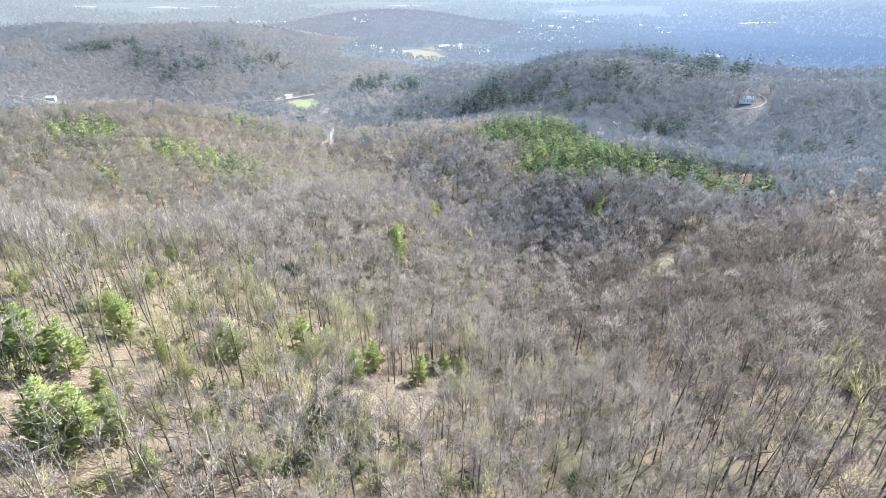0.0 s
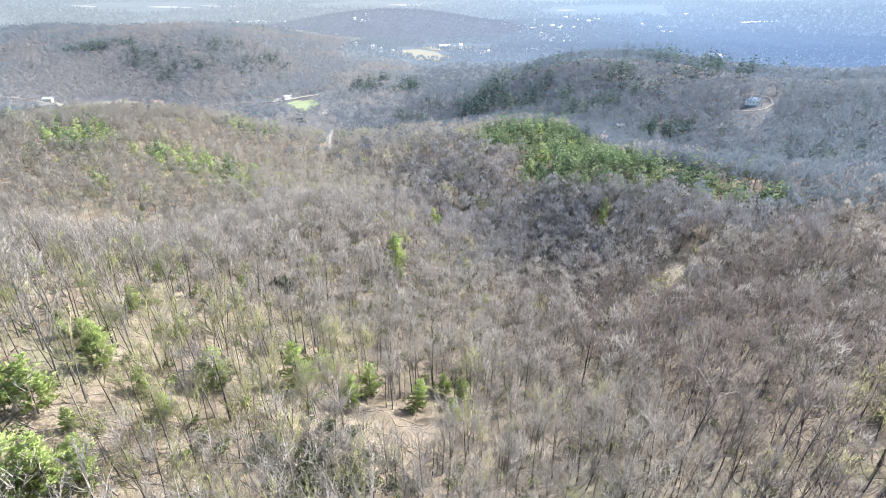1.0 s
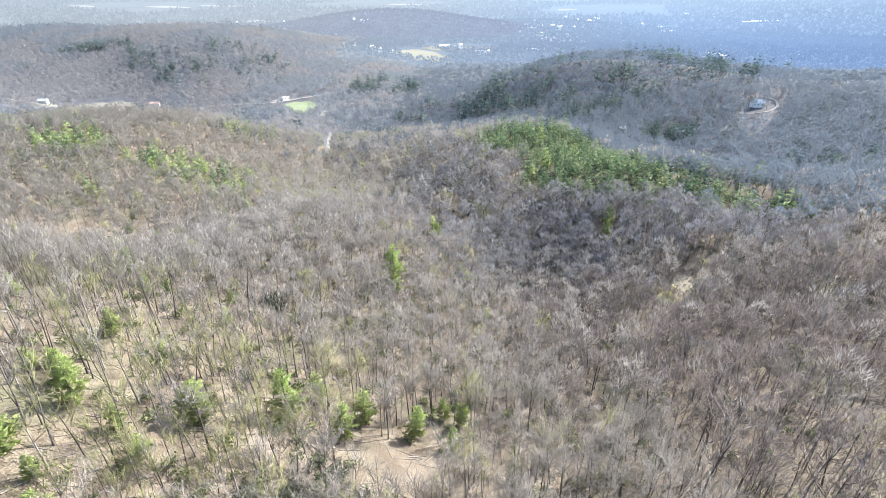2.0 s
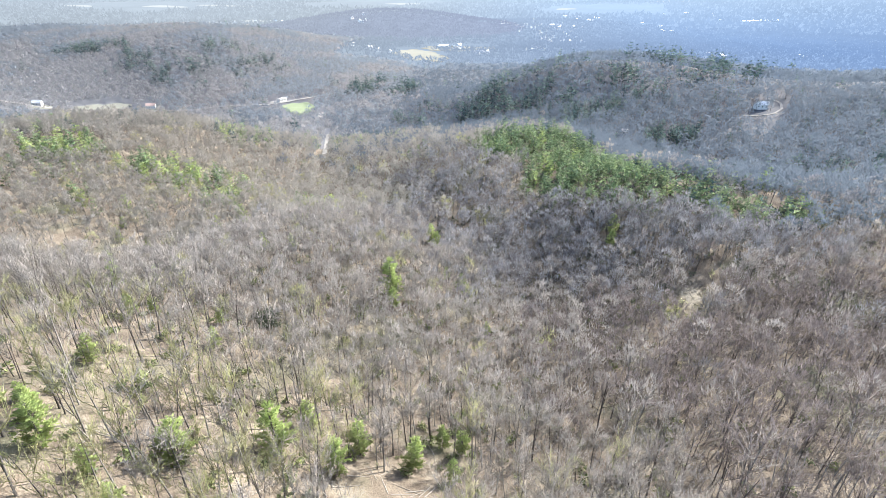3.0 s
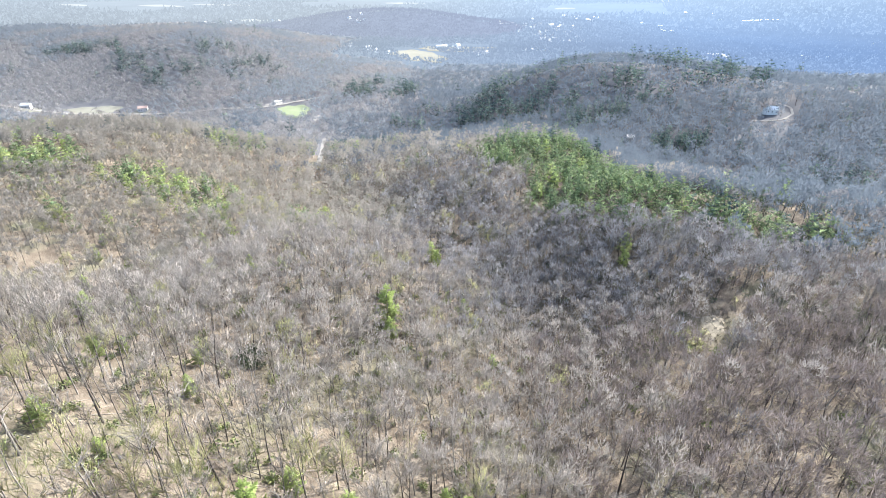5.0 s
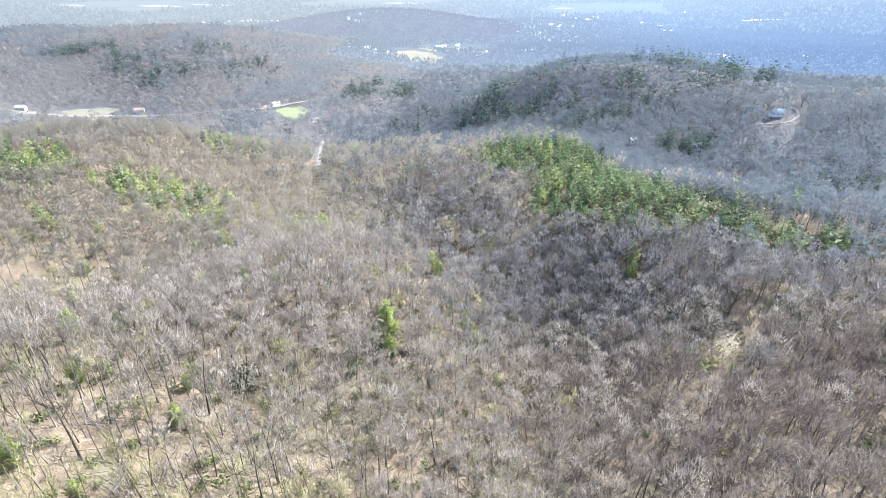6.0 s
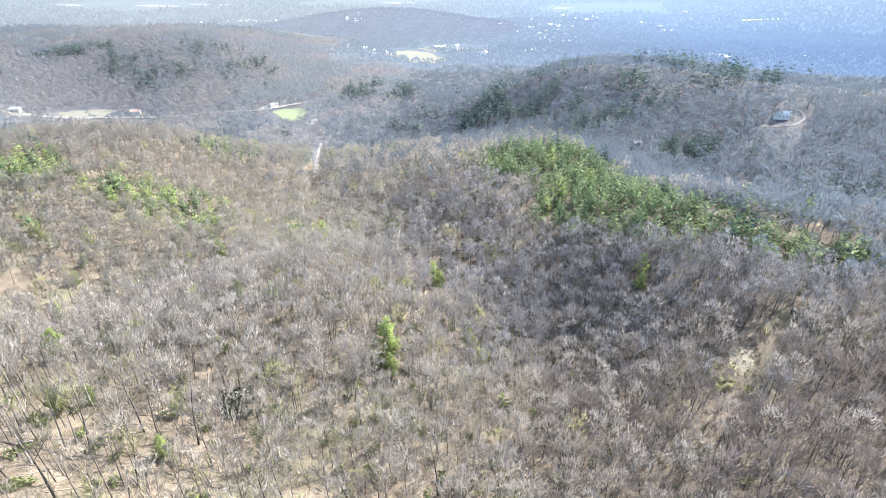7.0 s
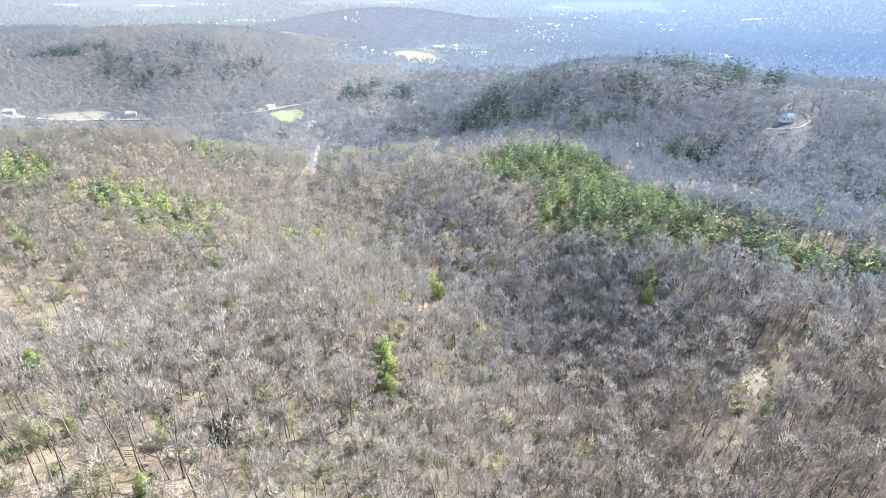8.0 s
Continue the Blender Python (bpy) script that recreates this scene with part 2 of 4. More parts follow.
def ground_z(x, y):
    x, y = np.asarray(x, float), np.asarray(y, float)
    z = np.full(np.broadcast(x, y).shape, BASE)
    for size, *bumps in (NEAR_HILLS, RAVINE_HILLS, MID_HILLS, VALLEY_HILLS, BROAD_HILLS, PINE_CREST, SPUR_HILLS, WEST_HILLS, EAST_HILLS):
        k = 1 / (2 * (size * 0.62) ** 2)
        for bx, by, bh in bumps:
            z = z + bh * np.exp(-((x - bx) ** 2 + (y - by) ** 2) * k)
    for bx, by, rx, ry, bh in FAR_RIDGES:
        z = z + bh * np.exp(-0.5 * (((x - bx) / rx) ** 2 + ((y - by) / ry) ** 2))
    d = np.hypot(x, y)
    s = np.clip((d - 2300) / 2600, 0, 1)
    z = z + 128 * s * s * (3 - 2 * s)
    # hummocks and gullies
    z = z + 0.4 * np.sin(x / 13 + 1.3 * np.sin(y / 21)) * np.sin(y / 17 + 0.8 * np.sin(x / 29)) + 0.2 * np.sin(x / 5.1 + y / 7.3) * np.sin(y / 4.7 - x / 9.1)
    return z


# ---- mesh helpers ----
def mesh_of(name, verts, tris, mats, which=None, tint=None, smooth=False, puff=None):
    """One mesh from arrays: n x 3 points, m x 3 corners, and for each triangle the number of its material."""
    me = bpy.data.meshes.new(name)
    verts, tris = np.ascontiguousarray(verts, dtype=np.float32), np.ascontiguousarray(tris, dtype=np.int32)
    me.vertices.add(len(verts))
    me.vertices.foreach_set("co", verts.ravel())
    me.loops.add(tris.size)
    me.loops.foreach_set("vertex_index", tris.ravel())
    me.polygons.add(len(tris))
    me.polygons.foreach_set("loop_start", np.arange(0, tris.size, 3, dtype=np.int32))
    for m in mats:
        me.materials.append(m)
    if which is not None:
        me.polygons.foreach_set("material_index", np.ascontiguousarray(which, dtype=np.int32))
    if smooth:
        me.polygons.foreach_set("use_smooth", np.ones(len(tris), dtype=bool))
    if tint is not None:
        at = me.attributes.new("tint", "FLOAT", "POINT")
        at.data.foreach_set("value", np.ascontiguousarray(tint, dtype=np.float32))
    if puff is not None:
        at = me.attributes.new("puff", "FLOAT_VECTOR", "POINT")
        at.data.foreach_set("vector", np.ascontiguousarray(puff, dtype=np.float32).ravel())
    me.update(calc_edges=True)
    return me


def part(name, me, parent, label=""):
    ob = new(name, me)
    ob.parent = parent
    return tagged(ob, label) if label else ob


def tube(path, radii, sides):
    """A tapered, bent tube as triangles."""
    path = np.asarray(path, float)
    V, F = [], []
    n = len(path)
    for i in range(n):
        d = path[min(i + 1, n - 1)] - path[max(i - 1, 0)]
        d = d / (np.linalg.norm(d) + 1e-9)
        u = np.cross(d, (0.31, 0.95, 0.05))
        u = u / (np.linalg.norm(u) + 1e-9)
        v = np.cross(d, u)
        for k in range(sides):
            a = 2 * math.pi * k / sides
            V.append(path[i] + radii[i] * (math.cos(a) * u + math.sin(a) * v))
    for i in range(n - 1):
        for k in range(sides):
            a, b = i * sides + k, i * sides + (k + 1) % sides
            F += [(a, b, b + sides), (a, b + sides, a + sides)]
    return np.array(V), np.array(F)


def slivers(starts, ends, width, rng):
    """One thin tapering triangle from each start to its end."""
    starts, ends = np.asarray(starts), np.asarray(ends)
    d = ends - starts
    r = rng.normal(size=d.shape)
    side = np.cross(d, r)
    side /= np.linalg.norm(side, axis=1)[:, None] + 1e-9
    w = np.asarray(width).reshape(-1, 1) if np.ndim(width) else width
    V = np.stack([starts - side * w * 0.5, starts + side * w * 0.5, ends], 1).reshape(-1, 3)
    return V, np.arange(len(V)).reshape(-1, 3)


def joined(pieces):
    """Joins (V, F, material) pieces."""
    V, F, W, o = [], [], [], 0
    for v, f, w in pieces:
        V.append(v)
        F.append(f + o)
        W.append(np.full(len(f), w))
        o += len(v)
    return np.concatenate(V), np.concatenate(F), np.concatenate(W)


def puffed(V, F, W):
    """Adds, for each point of the crown, the way outward from the crown's heart."""
    N = np.zeros(V.shape)
    crown = np.unique(F[W == 1])
    if len(crown):
        size = V[crown].std(0) + 0.1
        d = (V[crown] - V[crown].mean(0)) / size + np.array([0, 0, 0.5])
        N[crown] = d / (np.linalg.norm(d, axis=1)[:, None] + 1e-9)
    return V, F, W, N


def bare_tree(rng, h, limbs, twigs, twig_w, sides, twig_len=2.6, crown_from=0.45, spread=0.20):
    """A leafless forest hardwood: trunk pieces and crown pieces."""
    top = np.array([rng.normal(0, 0.05 * h), rng.normal(0, 0.05 * h), h * 0.93])
    mid = top * 0.5 + np.array([rng.normal(0, 0.02 * h), rng.normal(0, 0.02 * h), 0])
    r0 = 0.0105 * h * rng.uniform(0.85, 1.3)

    def along(s):
        s = np.asarray(s)[..., None]
        return 2 * s * (1 - s) * mid + s * s * top

    nseg = max(2, sides - 1)
    ss = np.linspace(0, 1, nseg + 1)
    path = along(ss)
    path[0, 2] -= 0.4
    trunk = [(*tube(path, r0 * (1 - 0.88 * ss), sides), 0)]
    crown, bones = [], [(along(np.array(crown_from + 0.1)), top, 1.0)]
    for i in range(limbs):
        s = crown_from + (0.93 - crown_from) * ((i + rng.uniform(0.1, 0.9)) / limbs)
        a = along(np.array(s))
        az = i * 2.4 + rng.uniform(-0.5, 0.5)
        reach = h * spread * rng.uniform(0.6, 1.15) * (1.15 - 0.6 * (s - crown_from) / (1 - crown_from))
        b = a + np.array([math.cos(az) * reach, math.sin(az) * reach, reach * rng.uniform(1.0, 1.9)])
        b[2] = min(b[2], h * 1.0)
        knee = a * 0.5 + b * 0.5 + np.array([math.cos(az), math.sin(az), -0.6]) * reach * 0.12
        if sides > 3:
            crown.append((*tube([a, knee, b], [r0 * 0.42 * (1.2 - s), r0 * 0.26, r0 * 0.06], 3), 1))
        else:
            crown.append((*slivers([a], [b], r0 * 0.9, rng), 1))
        bones.append((a, b, 1.0))
    B0 = np.array([b[0] for b in bones])
    B1 = np.array([b[1] for b in bones])
    wts = np.linalg.norm(B1 - B0, axis=1)

    def shoots(P0, P1, n, length, wander, lift, t0):
        w = np.linalg.norm(P1 - P0, axis=1)
        pick = rng.choice(len(P0), n, p=w / w.sum())
        t = rng.uniform(t0, 1.0, n)[:, None]
        st = P0[pick] * (1 - t) + P1[pick] * t
        out = P1[pick] - P0[pick]
        out /= np.linalg.norm(out, axis=1)[:, None]
        d = out * 0.9 + rng.normal(0, wander, (n, 3)) + np.array([0, 0, lift])
        d /= np.linalg.norm(d, axis=1)[:, None]
        return st, st + d * length * rng.uniform(0.5, 1.3, n)[:, None] * h / 20

    if twigs > 120:
        nb = twigs // 5
        S0, S1 = shoots(B0, B1, nb, twig_len * 1.1, 0.45, 0.35, 0.2)
        crown.append((*slivers(S0, S1, twig_w * 1.5 * rng.uniform(0.7, 1.3, nb), rng), 1))
        T0, T1 = shoots(S0, S1, twigs - nb, twig_len * 0.55, 0.55, 0.3, 0.3)
        crown.append((*slivers(T0, T1, twig_w * rng.uniform(0.7, 1.4, twigs - nb), rng), 1))
    else:
        T0, T1 = shoots(B0, B1, twigs, twig_len, 0.5, 0.4, 0.25)
        crown.append((*slivers(T0, T1, twig_w * rng.uniform(0.7, 1.4, twigs), rng), 1))
    return trunk, crown


def dome_tree(rng, h, twigs, twig_w, width, base=0.5, stem=True, lobes=9, short=0.30, rise=0.6):
    """A leafless tree seen from afar: trunk, boughs, and a rounded crown of many boughs that end in sprays of upright twigs."""
    top = np.array([rng.normal(0, 0.04 * h), rng.normal(0, 0.04 * h), h * 0.8])
    pieces = [(*tube([(0, 0, -0.4), top * 0.35, top * 0.66], [0.010 * h, 0.007 * h, 0.003 * h], 3), 0)] if stem else []
    fork = np.array([top[0] * 0.5, top[1] * 0.5, h * base])
    R = np.array([width, width, h * (1 - base)])
    az = np.arange(lobes) * 2.4 + rng.uniform(-0.5, 0.5, lobes)
    up = np.clip((np.arange(lobes) + rng.uniform(0.0, 1.0, lobes)) / lobes, 0.06, 0.96)
    flat = np.sqrt(1 - up * up)
    mid = fork + np.stack([np.cos(az) * flat, np.sin(az) * flat, up], 1) * R * rng.uniform(0.42, 0.78, (lobes, 1))
    size = width * rng.uniform(0.26, 0.44, lobes)
    if stem:
        pieces.append((*slivers(np.repeat(fork[None] - [0, 0, 0.1 * h], lobes, 0), mid, 0.17, rng), 1))
    o = sum(len(p[0]) for p in pieces)
    k = rng.integers(0, lobes, twigs)
    lobe_way = (mid[k] - fork) / np.linalg.norm(mid[k] - fork, axis=1)[:, None]
    d = rng.normal(0, 1, (twigs, 3)) + lobe_way * 0.9
    d /= np.linalg.norm(d, axis=1)[:, None]
    st = mid[k] + d * (size[k] * rng.uniform(0.1, 0.85, twigs) ** 0.6)[:, None] - np.array([0, 0, 0.25]) * size[k][:, None]
    way = d * 0.6 + lobe_way * 0.4 + rng.normal(0, 0.3, (twigs, 3)) + np.array([0, 0, rise])
    way /= np.linalg.norm(way, axis=1)[:, None]
    end = st + way * (width * short * rng.uniform(0.5, 1.5, twigs))[:, None]
    pieces.append((*slivers(st, end, twig_w * rng.uniform(0.5, 1.5, twigs), rng), 1))
    V, F, W = joined(pieces)
    N = np.zeros(V.shape)
    n = d * 0.55 + lobe_way * 0.6 + np.array([0, 0, 0.15])
    N[o:] = np.repeat(n / np.linalg.norm(n, axis=1)[:, None], 3, 0)
    return V, F, W, N


def pine_tree(rng, h, whorls, arms, tufts, sides, girth=0.17, bare=0.18, fine=1.0):
    """A conifer: straight trunk, whorls of arms with flat sprays of needles, gaps between."""
    ss = np.linspace(0, 1, 4)
    bend = rng.normal(0, 0.012 * h, (4, 2))
    path = np.stack([bend[:, 0] * ss, bend[:, 1] * ss, ss * h - 0.3], 1)
    trunk = [(*tube(path, 0.011 * h * (1 - 0.93 * ss) + 0.01, sides), 0)]
    St, En, Wd = [], [], []
    bs, be = [], []
    for i in range(whorls):
        s = bare + (0.97 - bare) * (i + rng.uniform(0, 0.6)) / whorls
        reach0 = h * girth * (1.0 - s) ** 0.62 * (0.55 + 0.9 * min(1, (s - bare + 0.12) * 3))
        z = s * h
        for k in range(arms):
            if rng.uniform() < 0.12:
                continue
            az = rng.uniform(0, 6.283)
            reach = reach0 * rng.uniform(0.6, 1.25)
            a = np.array([0, 0, z])
            b = a + np.array([math.cos(az) * reach, math.sin(az) * reach, reach * rng.uniform(0.0, 0.45)])
            bs.append(a)
            be.append(b)
            for j in range(tufts):
                u = rng.uniform(0.25, 1.0)
                p = a * (1 - u) + b * u + rng.normal(0, 0.06 * reach, 3)
                d = np.array([math.cos(az + rng.normal(0, 0.8)), math.sin(az + rng.normal(0, 0.8)), rng.uniform(0.0, 1.1)])
                ln = (0.045 * h + 0.25 * reach) * rng.uniform(0.5, 1.1) * fine
                St.append(p - d * ln * 0.2)
                En.append(p + d * ln)
                Wd.append(ln * rng.uniform(0.4, 0.7))
    crown = [(*slivers(bs, be, 0.006 * h, rng), 0), (*slivers(St, En, np.array(Wd), rng), 1)]
    return trunk, crown


def shrub(rng, h, leaves):
    """A clump of broadleaf evergreen or budding undergrowth: stems and leaf sprays."""
    n = 7
    az = rng.uniform(0, 6.283, n)
    tip = np.stack([np.cos(az) * h * 0.6, np.sin(az) * h * 0.6, np.full(n, h * 0.75)], 1) * rng.uniform(0.6, 1.1, (n, 1))
    crown = [(*slivers(np.zeros((n, 3)), tip, 0.05 * h, rng), 0)]
    k = rng.integers(0, n, leaves)
    st = tip[k] * rng.uniform(0.5, 1.1, (leaves, 1)) + rng.normal(0, 0.16 * h, (leaves, 3))
    st[:, 2] = np.abs(st[:, 2])
    d = rng.normal(0, 1, (leaves, 3)) * 0.2 * h
    crown.append((*slivers(st, st + d, 0.2 * h, rng), 1))
    return [], crown


def scatter(template, xs, ys, rng, size=(0.8, 1.15), lean=0.04, alt=None):
    """Many copies of a template as one set of arrays, standing on the ground. alt: for each, how many slots on its foliage material lies."""
    V, F, W, N = template
    n, k = len(xs), len(V)
    a = rng.uniform(0, 6.283, n)
    s = rng.uniform(size[0], size[1], n)
    c, sn = np.cos(a) * s, np.sin(a) * s
    z = V[:, 2][None] * s[:, None]
    x = V[:, 0][None] * c[:, None] - V[:, 1][None] * sn[:, None] + rng.normal(0, lean, n)[:, None] * z
    y = V[:, 0][None] * sn[:, None] + V[:, 1][None] * c[:, None] + rng.normal(0, lean, n)[:, None] * z
    P = np.stack([x + xs[:, None], y + ys[:, None], z + ground_z(xs, ys)[:, None]], 2).reshape(-1, 3)
    FF = (F[None] + (np.arange(n) * k)[:, None, None]).reshape(-1, 3)
    WW = np.tile(W, n)
    if alt is not None:
        WW = np.where(WW == 1, 1 + np.repeat(alt, len(F)).astype(int), WW)
    ca, sa = np.cos(a)[:, None], np.sin(a)[:, None]
    NN = np.stack([N[:, 0][None] * ca - N[:, 1][None] * sa, N[:, 0][None] * sa + N[:, 1][None] * ca, np.broadcast_to(N[:, 2][None], (n, k))], 2).reshape(-1, 3)
    return P, FF, WW, np.repeat(rng.uniform(0, 1, n), k), NN


def stuff(name, sets, mats, label, category):
    o, V, F, W, T, N = 0, [], [], [], [], []
    for v, f, w, t, p in sets:
        if len(v) == 0:
            continue
        V.append(v)
        F.append(f + o)
        W.append(w)
        T.append(t)
        N.append(p)
        o += len(v)
    if not V:
        return None
    return tagged(new(name, mesh_of(name, np.concatenate(V), np.concatenate(F), mats, np.concatenate(W), np.concatenate(T), puff=np.concatenate(N))), label, category, kind="stuff")


def jitter_grid(x0, x1, y0, y1, step, rng):
    xs, ys = np.meshgrid(np.arange(x0, x1, step), np.arange(y0, y1, step))
    xs, ys = xs.ravel(), ys.ravel()
    return xs + rng.uniform(-0.5, 0.5, xs.size) * step * 0.95, ys + rng.uniform(-0.5, 0.5, xs.size) * step * 0.95


# ---- ground ----
def spaced(inner0, inner1, step, outer0, outer1):
    mid = list(np.arange(inner0, inner1 + 0.1, step))
    lo, hi, g = [], [], step
    v = inner0
    while v > outer0:
        g *= 1.14
        v -= g
        lo.append(max(v, outer0))
    v, g = inner1, step
    while v < outer1:
        g *= 1.07
        v += g
        hi.append(min(v, outer1))
    return np.array(lo[::-1] + mid + hi)


gx, gy = spaced(-330, 330, 5.6, -5200, 5200), spaced(20, 700, 5.6, -3000, 5200)
GX, GY = np.meshgrid(gx, gy)
nx, ny = len(gx), len(gy)
q = (np.arange(ny - 1)[:, None] * nx + np.arange(nx - 1)[None]).ravel()
ground_tris = np.concatenate([np.stack([q, q + 1, q + nx + 1], 1), np.stack([q, q + nx + 1, q + nx], 1)])
ground_verts = np.stack([GX.ravel(), GY.ravel(), ground_z(GX, GY).ravel()], 1)
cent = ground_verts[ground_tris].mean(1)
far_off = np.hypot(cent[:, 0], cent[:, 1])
# painted haze: grey-blue floor beyond 580 m, in the east from 400 m
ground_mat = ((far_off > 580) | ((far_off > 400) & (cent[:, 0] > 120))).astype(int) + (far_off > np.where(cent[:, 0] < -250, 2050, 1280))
# the wooded ridge before the plain glows with its own painted haze
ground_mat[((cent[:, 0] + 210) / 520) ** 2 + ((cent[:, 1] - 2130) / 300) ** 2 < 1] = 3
tagged(new("ground", mesh_of("ground", ground_verts, ground_tris, [LITTER, HAZED_FLOOR, PLAIN_HAZE_GLOW, RIDGE_HAZE_GLOW], ground_mat, smooth=True)), "hilly forest floor of tan dry leaf litter with mossy patches", "ground", kind="structure")


# ---- clearings, fields and roads ----
def draped(name, outline, mat, lift, label, category, step=3.0):
    """A patch of ground cover, cut to a wobbly ellipse (x, y, rx, ry, turn) and laid on the terrain."""
    cx, cy, rx, ry, turn = outline
    V, F = [(0.0, 0.0)], []
    rings, n = max(2, int(min(rx, ry) / step)), 36
    c, s = math.cos(radians(turn)), math.sin(radians(turn))
    for r in range(1, rings + 1):
        for k in range(n):
            a = 2 * math.pi * k / n
            w = (1 + 0.13 * math.sin(3 * a + cx) + 0.09 * math.sin(7 * a + cy)) * r / rings
            V.append((rx * math.cos(a) * w, ry * math.sin(a) * w))
    for k in range(n):
        F.append((0, 1 + k, 1 + (k + 1) % n))
    for r in range(rings - 1):
        for k in range(n):
            a, b = 1 + r * n + k, 1 + r * n + (k + 1) % n
            F += [(a, a + n, b + n), (a, b + n, b)]
    P = np.array(V)
    X, Y = cx + P[:, 0] * c - P[:, 1] * s, cy + P[:, 0] * s + P[:, 1] * c
    Z = ground_z(X, Y) + lift
    Z[-n:] -= 2 * lift + 0.5
    return tagged(new(name, mesh_of(name, np.stack([X, Y, Z], 1), np.array(F), [mat], smooth=True)), label, category, kind="structure")


ROADS = []


def roadway(name, points, width, mat, lift, label):
    """A road that follows the terrain through the given plan points."""
    P = np.array(points, float)
    t = np.arange(len(P))
    u = np.linspace(0, len(P) - 1, 14 * (len(P) - 1) + 1)
    X, Y = np.interp(u, t, P[:, 0]), np.interp(u, t, P[:, 1])
    for _ in range(12):
        X[1:-1] = (X[:-2] + 2 * X[1:-1] + X[2:]) / 4
        Y[1:-1] = (Y[:-2] + 2 * Y[1:-1] + Y[2:]) / 4
    ROADS.append((X, Y, width))
    dx, dy = np.gradient(X), np.gradient(Y)
    ln = np.hypot(dx, dy)
    V, F = [], []
    for k, o in enumerate((-0.5, -0.17, 0.17, 0.5)):
        w = width * (1 + 0.1 * np.sin(u * 9 + k))
        x, y = X - dy / ln * o * w, Y + dx / ln * o * w
        V.append(np.stack([x, y, ground_z(x, y) + lift + (0.12 if k in (1, 2) else 0)], 1))
    n = len(X)
    for k in range(3):
        a = np.arange(n - 1) + k * n
        F += [np.stack([a, a + 1, a + n + 1], 1), np.stack([a, a + n + 1, a + n], 1)]
    return tagged(new(name, mesh_of(name, np.concatenate(V), np.concatenate(F), [mat])), label, "road", kind="structure")


# plan: x, y, half-widths, turn
CLEARINGS = {
    "straw": (107, 216, 6.5, 13, -35),
    "straw_path": (95, 210, 7, 4, 30),
    "ledge": (193, 226, 4, 6, -20),
    "ledge_low": (182, 186, 2.5, 6, 0),
    "meadow": (-232, 863, 26, 42, 25),
    "far_field": (-59, 1474, 70, 130, 12),
    "far_field_top": (45, 1670, 120, 70, 4),
    "house": (322, 554, 10, 9, 10),
    "cabin": (229, 435, 9, 8, 0),
    "valley_farm": (-565, 887, 44, 22, 30),
    "valley_yard": (-494, 897, 18, 14, 20),
    "west_yard": (-640, 850, 22, 16, 0),
    "lot": (-277, 909, 17, 16, 40),
    "rubble": (-187, 824, 8, 20, 0),
    "stump": (-12, 113, 13, 8, -10),
}
draped("clearing", CLEARINGS["straw"], STRAW, 0.25, "small clearing of pale dry grass among bare trees", "clearing")
draped("clearing", CLEARINGS["straw_path"], STRAW, 0.25, "small patch of pale dry grass below a clearing", "clearing", 1.5)
draped("clearing", CLEARINGS["ledge"], STRAW, 0.25, "pale bare ground on a wooded slope", "clearing")
draped("clearing", CLEARINGS["ledge_low"], STRAW, 0.25, "narrow strip of pale bare ground on a slope", "clearing", 1.5)
draped("meadow", CLEARINGS["meadow"], GRASS, 0.6, "bright green mown meadow beside a valley road", "meadow")
draped("far_field", CLEARINGS["far_field"], PALE_FIELD, 1.4, "pale straw-coloured farm field on a far rise", "field", 6.0)
draped("far_field", CLEARINGS["far_field_top"], PALE_FIELD, 1.6, "pale field along the top of a far rise", "field", 6.0)
draped("valley_field", CLEARINGS["valley_farm"], PALE_FIELD, 0.8, "long pale field along the valley farm", "field", 4.0)
draped("farm_yard", CLEARINGS["valley_yard"], PALE_FIELD, 0.8, "pale farm yard beside a valley road", "yard", 4.0)
draped("farm_yard", CLEARINGS["west_yard"], PALE_FIELD, 0.8, "pale yard round a valley farmhouse", "yard", 4.0)
draped("gravel_lot", CLEARINGS["lot"], GRAVEL, 0.6, "pale gravel lot beside the valley road", "lot", 4.0)
draped("rubble_patch", CLEARINGS["rubble"], GRAVEL, 0.5, "pale broken ground below a green meadow", "lot", 3.0)
roadway("valley_road", ((-348, 893), (-314, 891), (-289, 885), (-262, 904), (-224, 935), (-194, 955)), 7, GRAVEL, 0.9, "pale gravel valley road along a meadow")
roadway("farm_road", ((-689, 837), (-604, 857), (-563, 872), (-513, 887), (-433, 889), (-348, 893)), 6, GRAVEL, 1.0, "pale farm road along a valley field")
roadway("dirt_road", ((-158, 728), (-154, 698), (-148, 667), (-139, 622), (-128, 575), (-119, 532), (-115, 508)), 4.5, GRAVEL, 0.5, "pale dirt track through the bare woods")
roadway("driveway", ((302, 543), (313, 534), (324, 532), (337, 539), (345, 558), (341, 575)), 2.3, GRAVEL, 0.4, "pale curved driveway round a hillside house")


def open_ground(x, y, margin=1.0):
    """True where a clearing keeps the trees away."""
    hit = np.zeros(np.shape(x), bool)
    for cx, cy, rx, ry, turn in CLEARINGS.values():
        c, s = math.cos(radians(turn)), math.sin(radians(turn))
        u, v = (x - cx) * c + (y - cy) * s, -(x - cx) * s + (y - cy) * c
        hit |= (u / rx) ** 2 + (v / ry) ** 2 < margin
    for rx, ry, width in ROADS:
        for px, py in zip(rx[::3], ry[::3]):
            hit |= np.hypot(x - px, y - py) < width * 0.5 + 4
    return hit


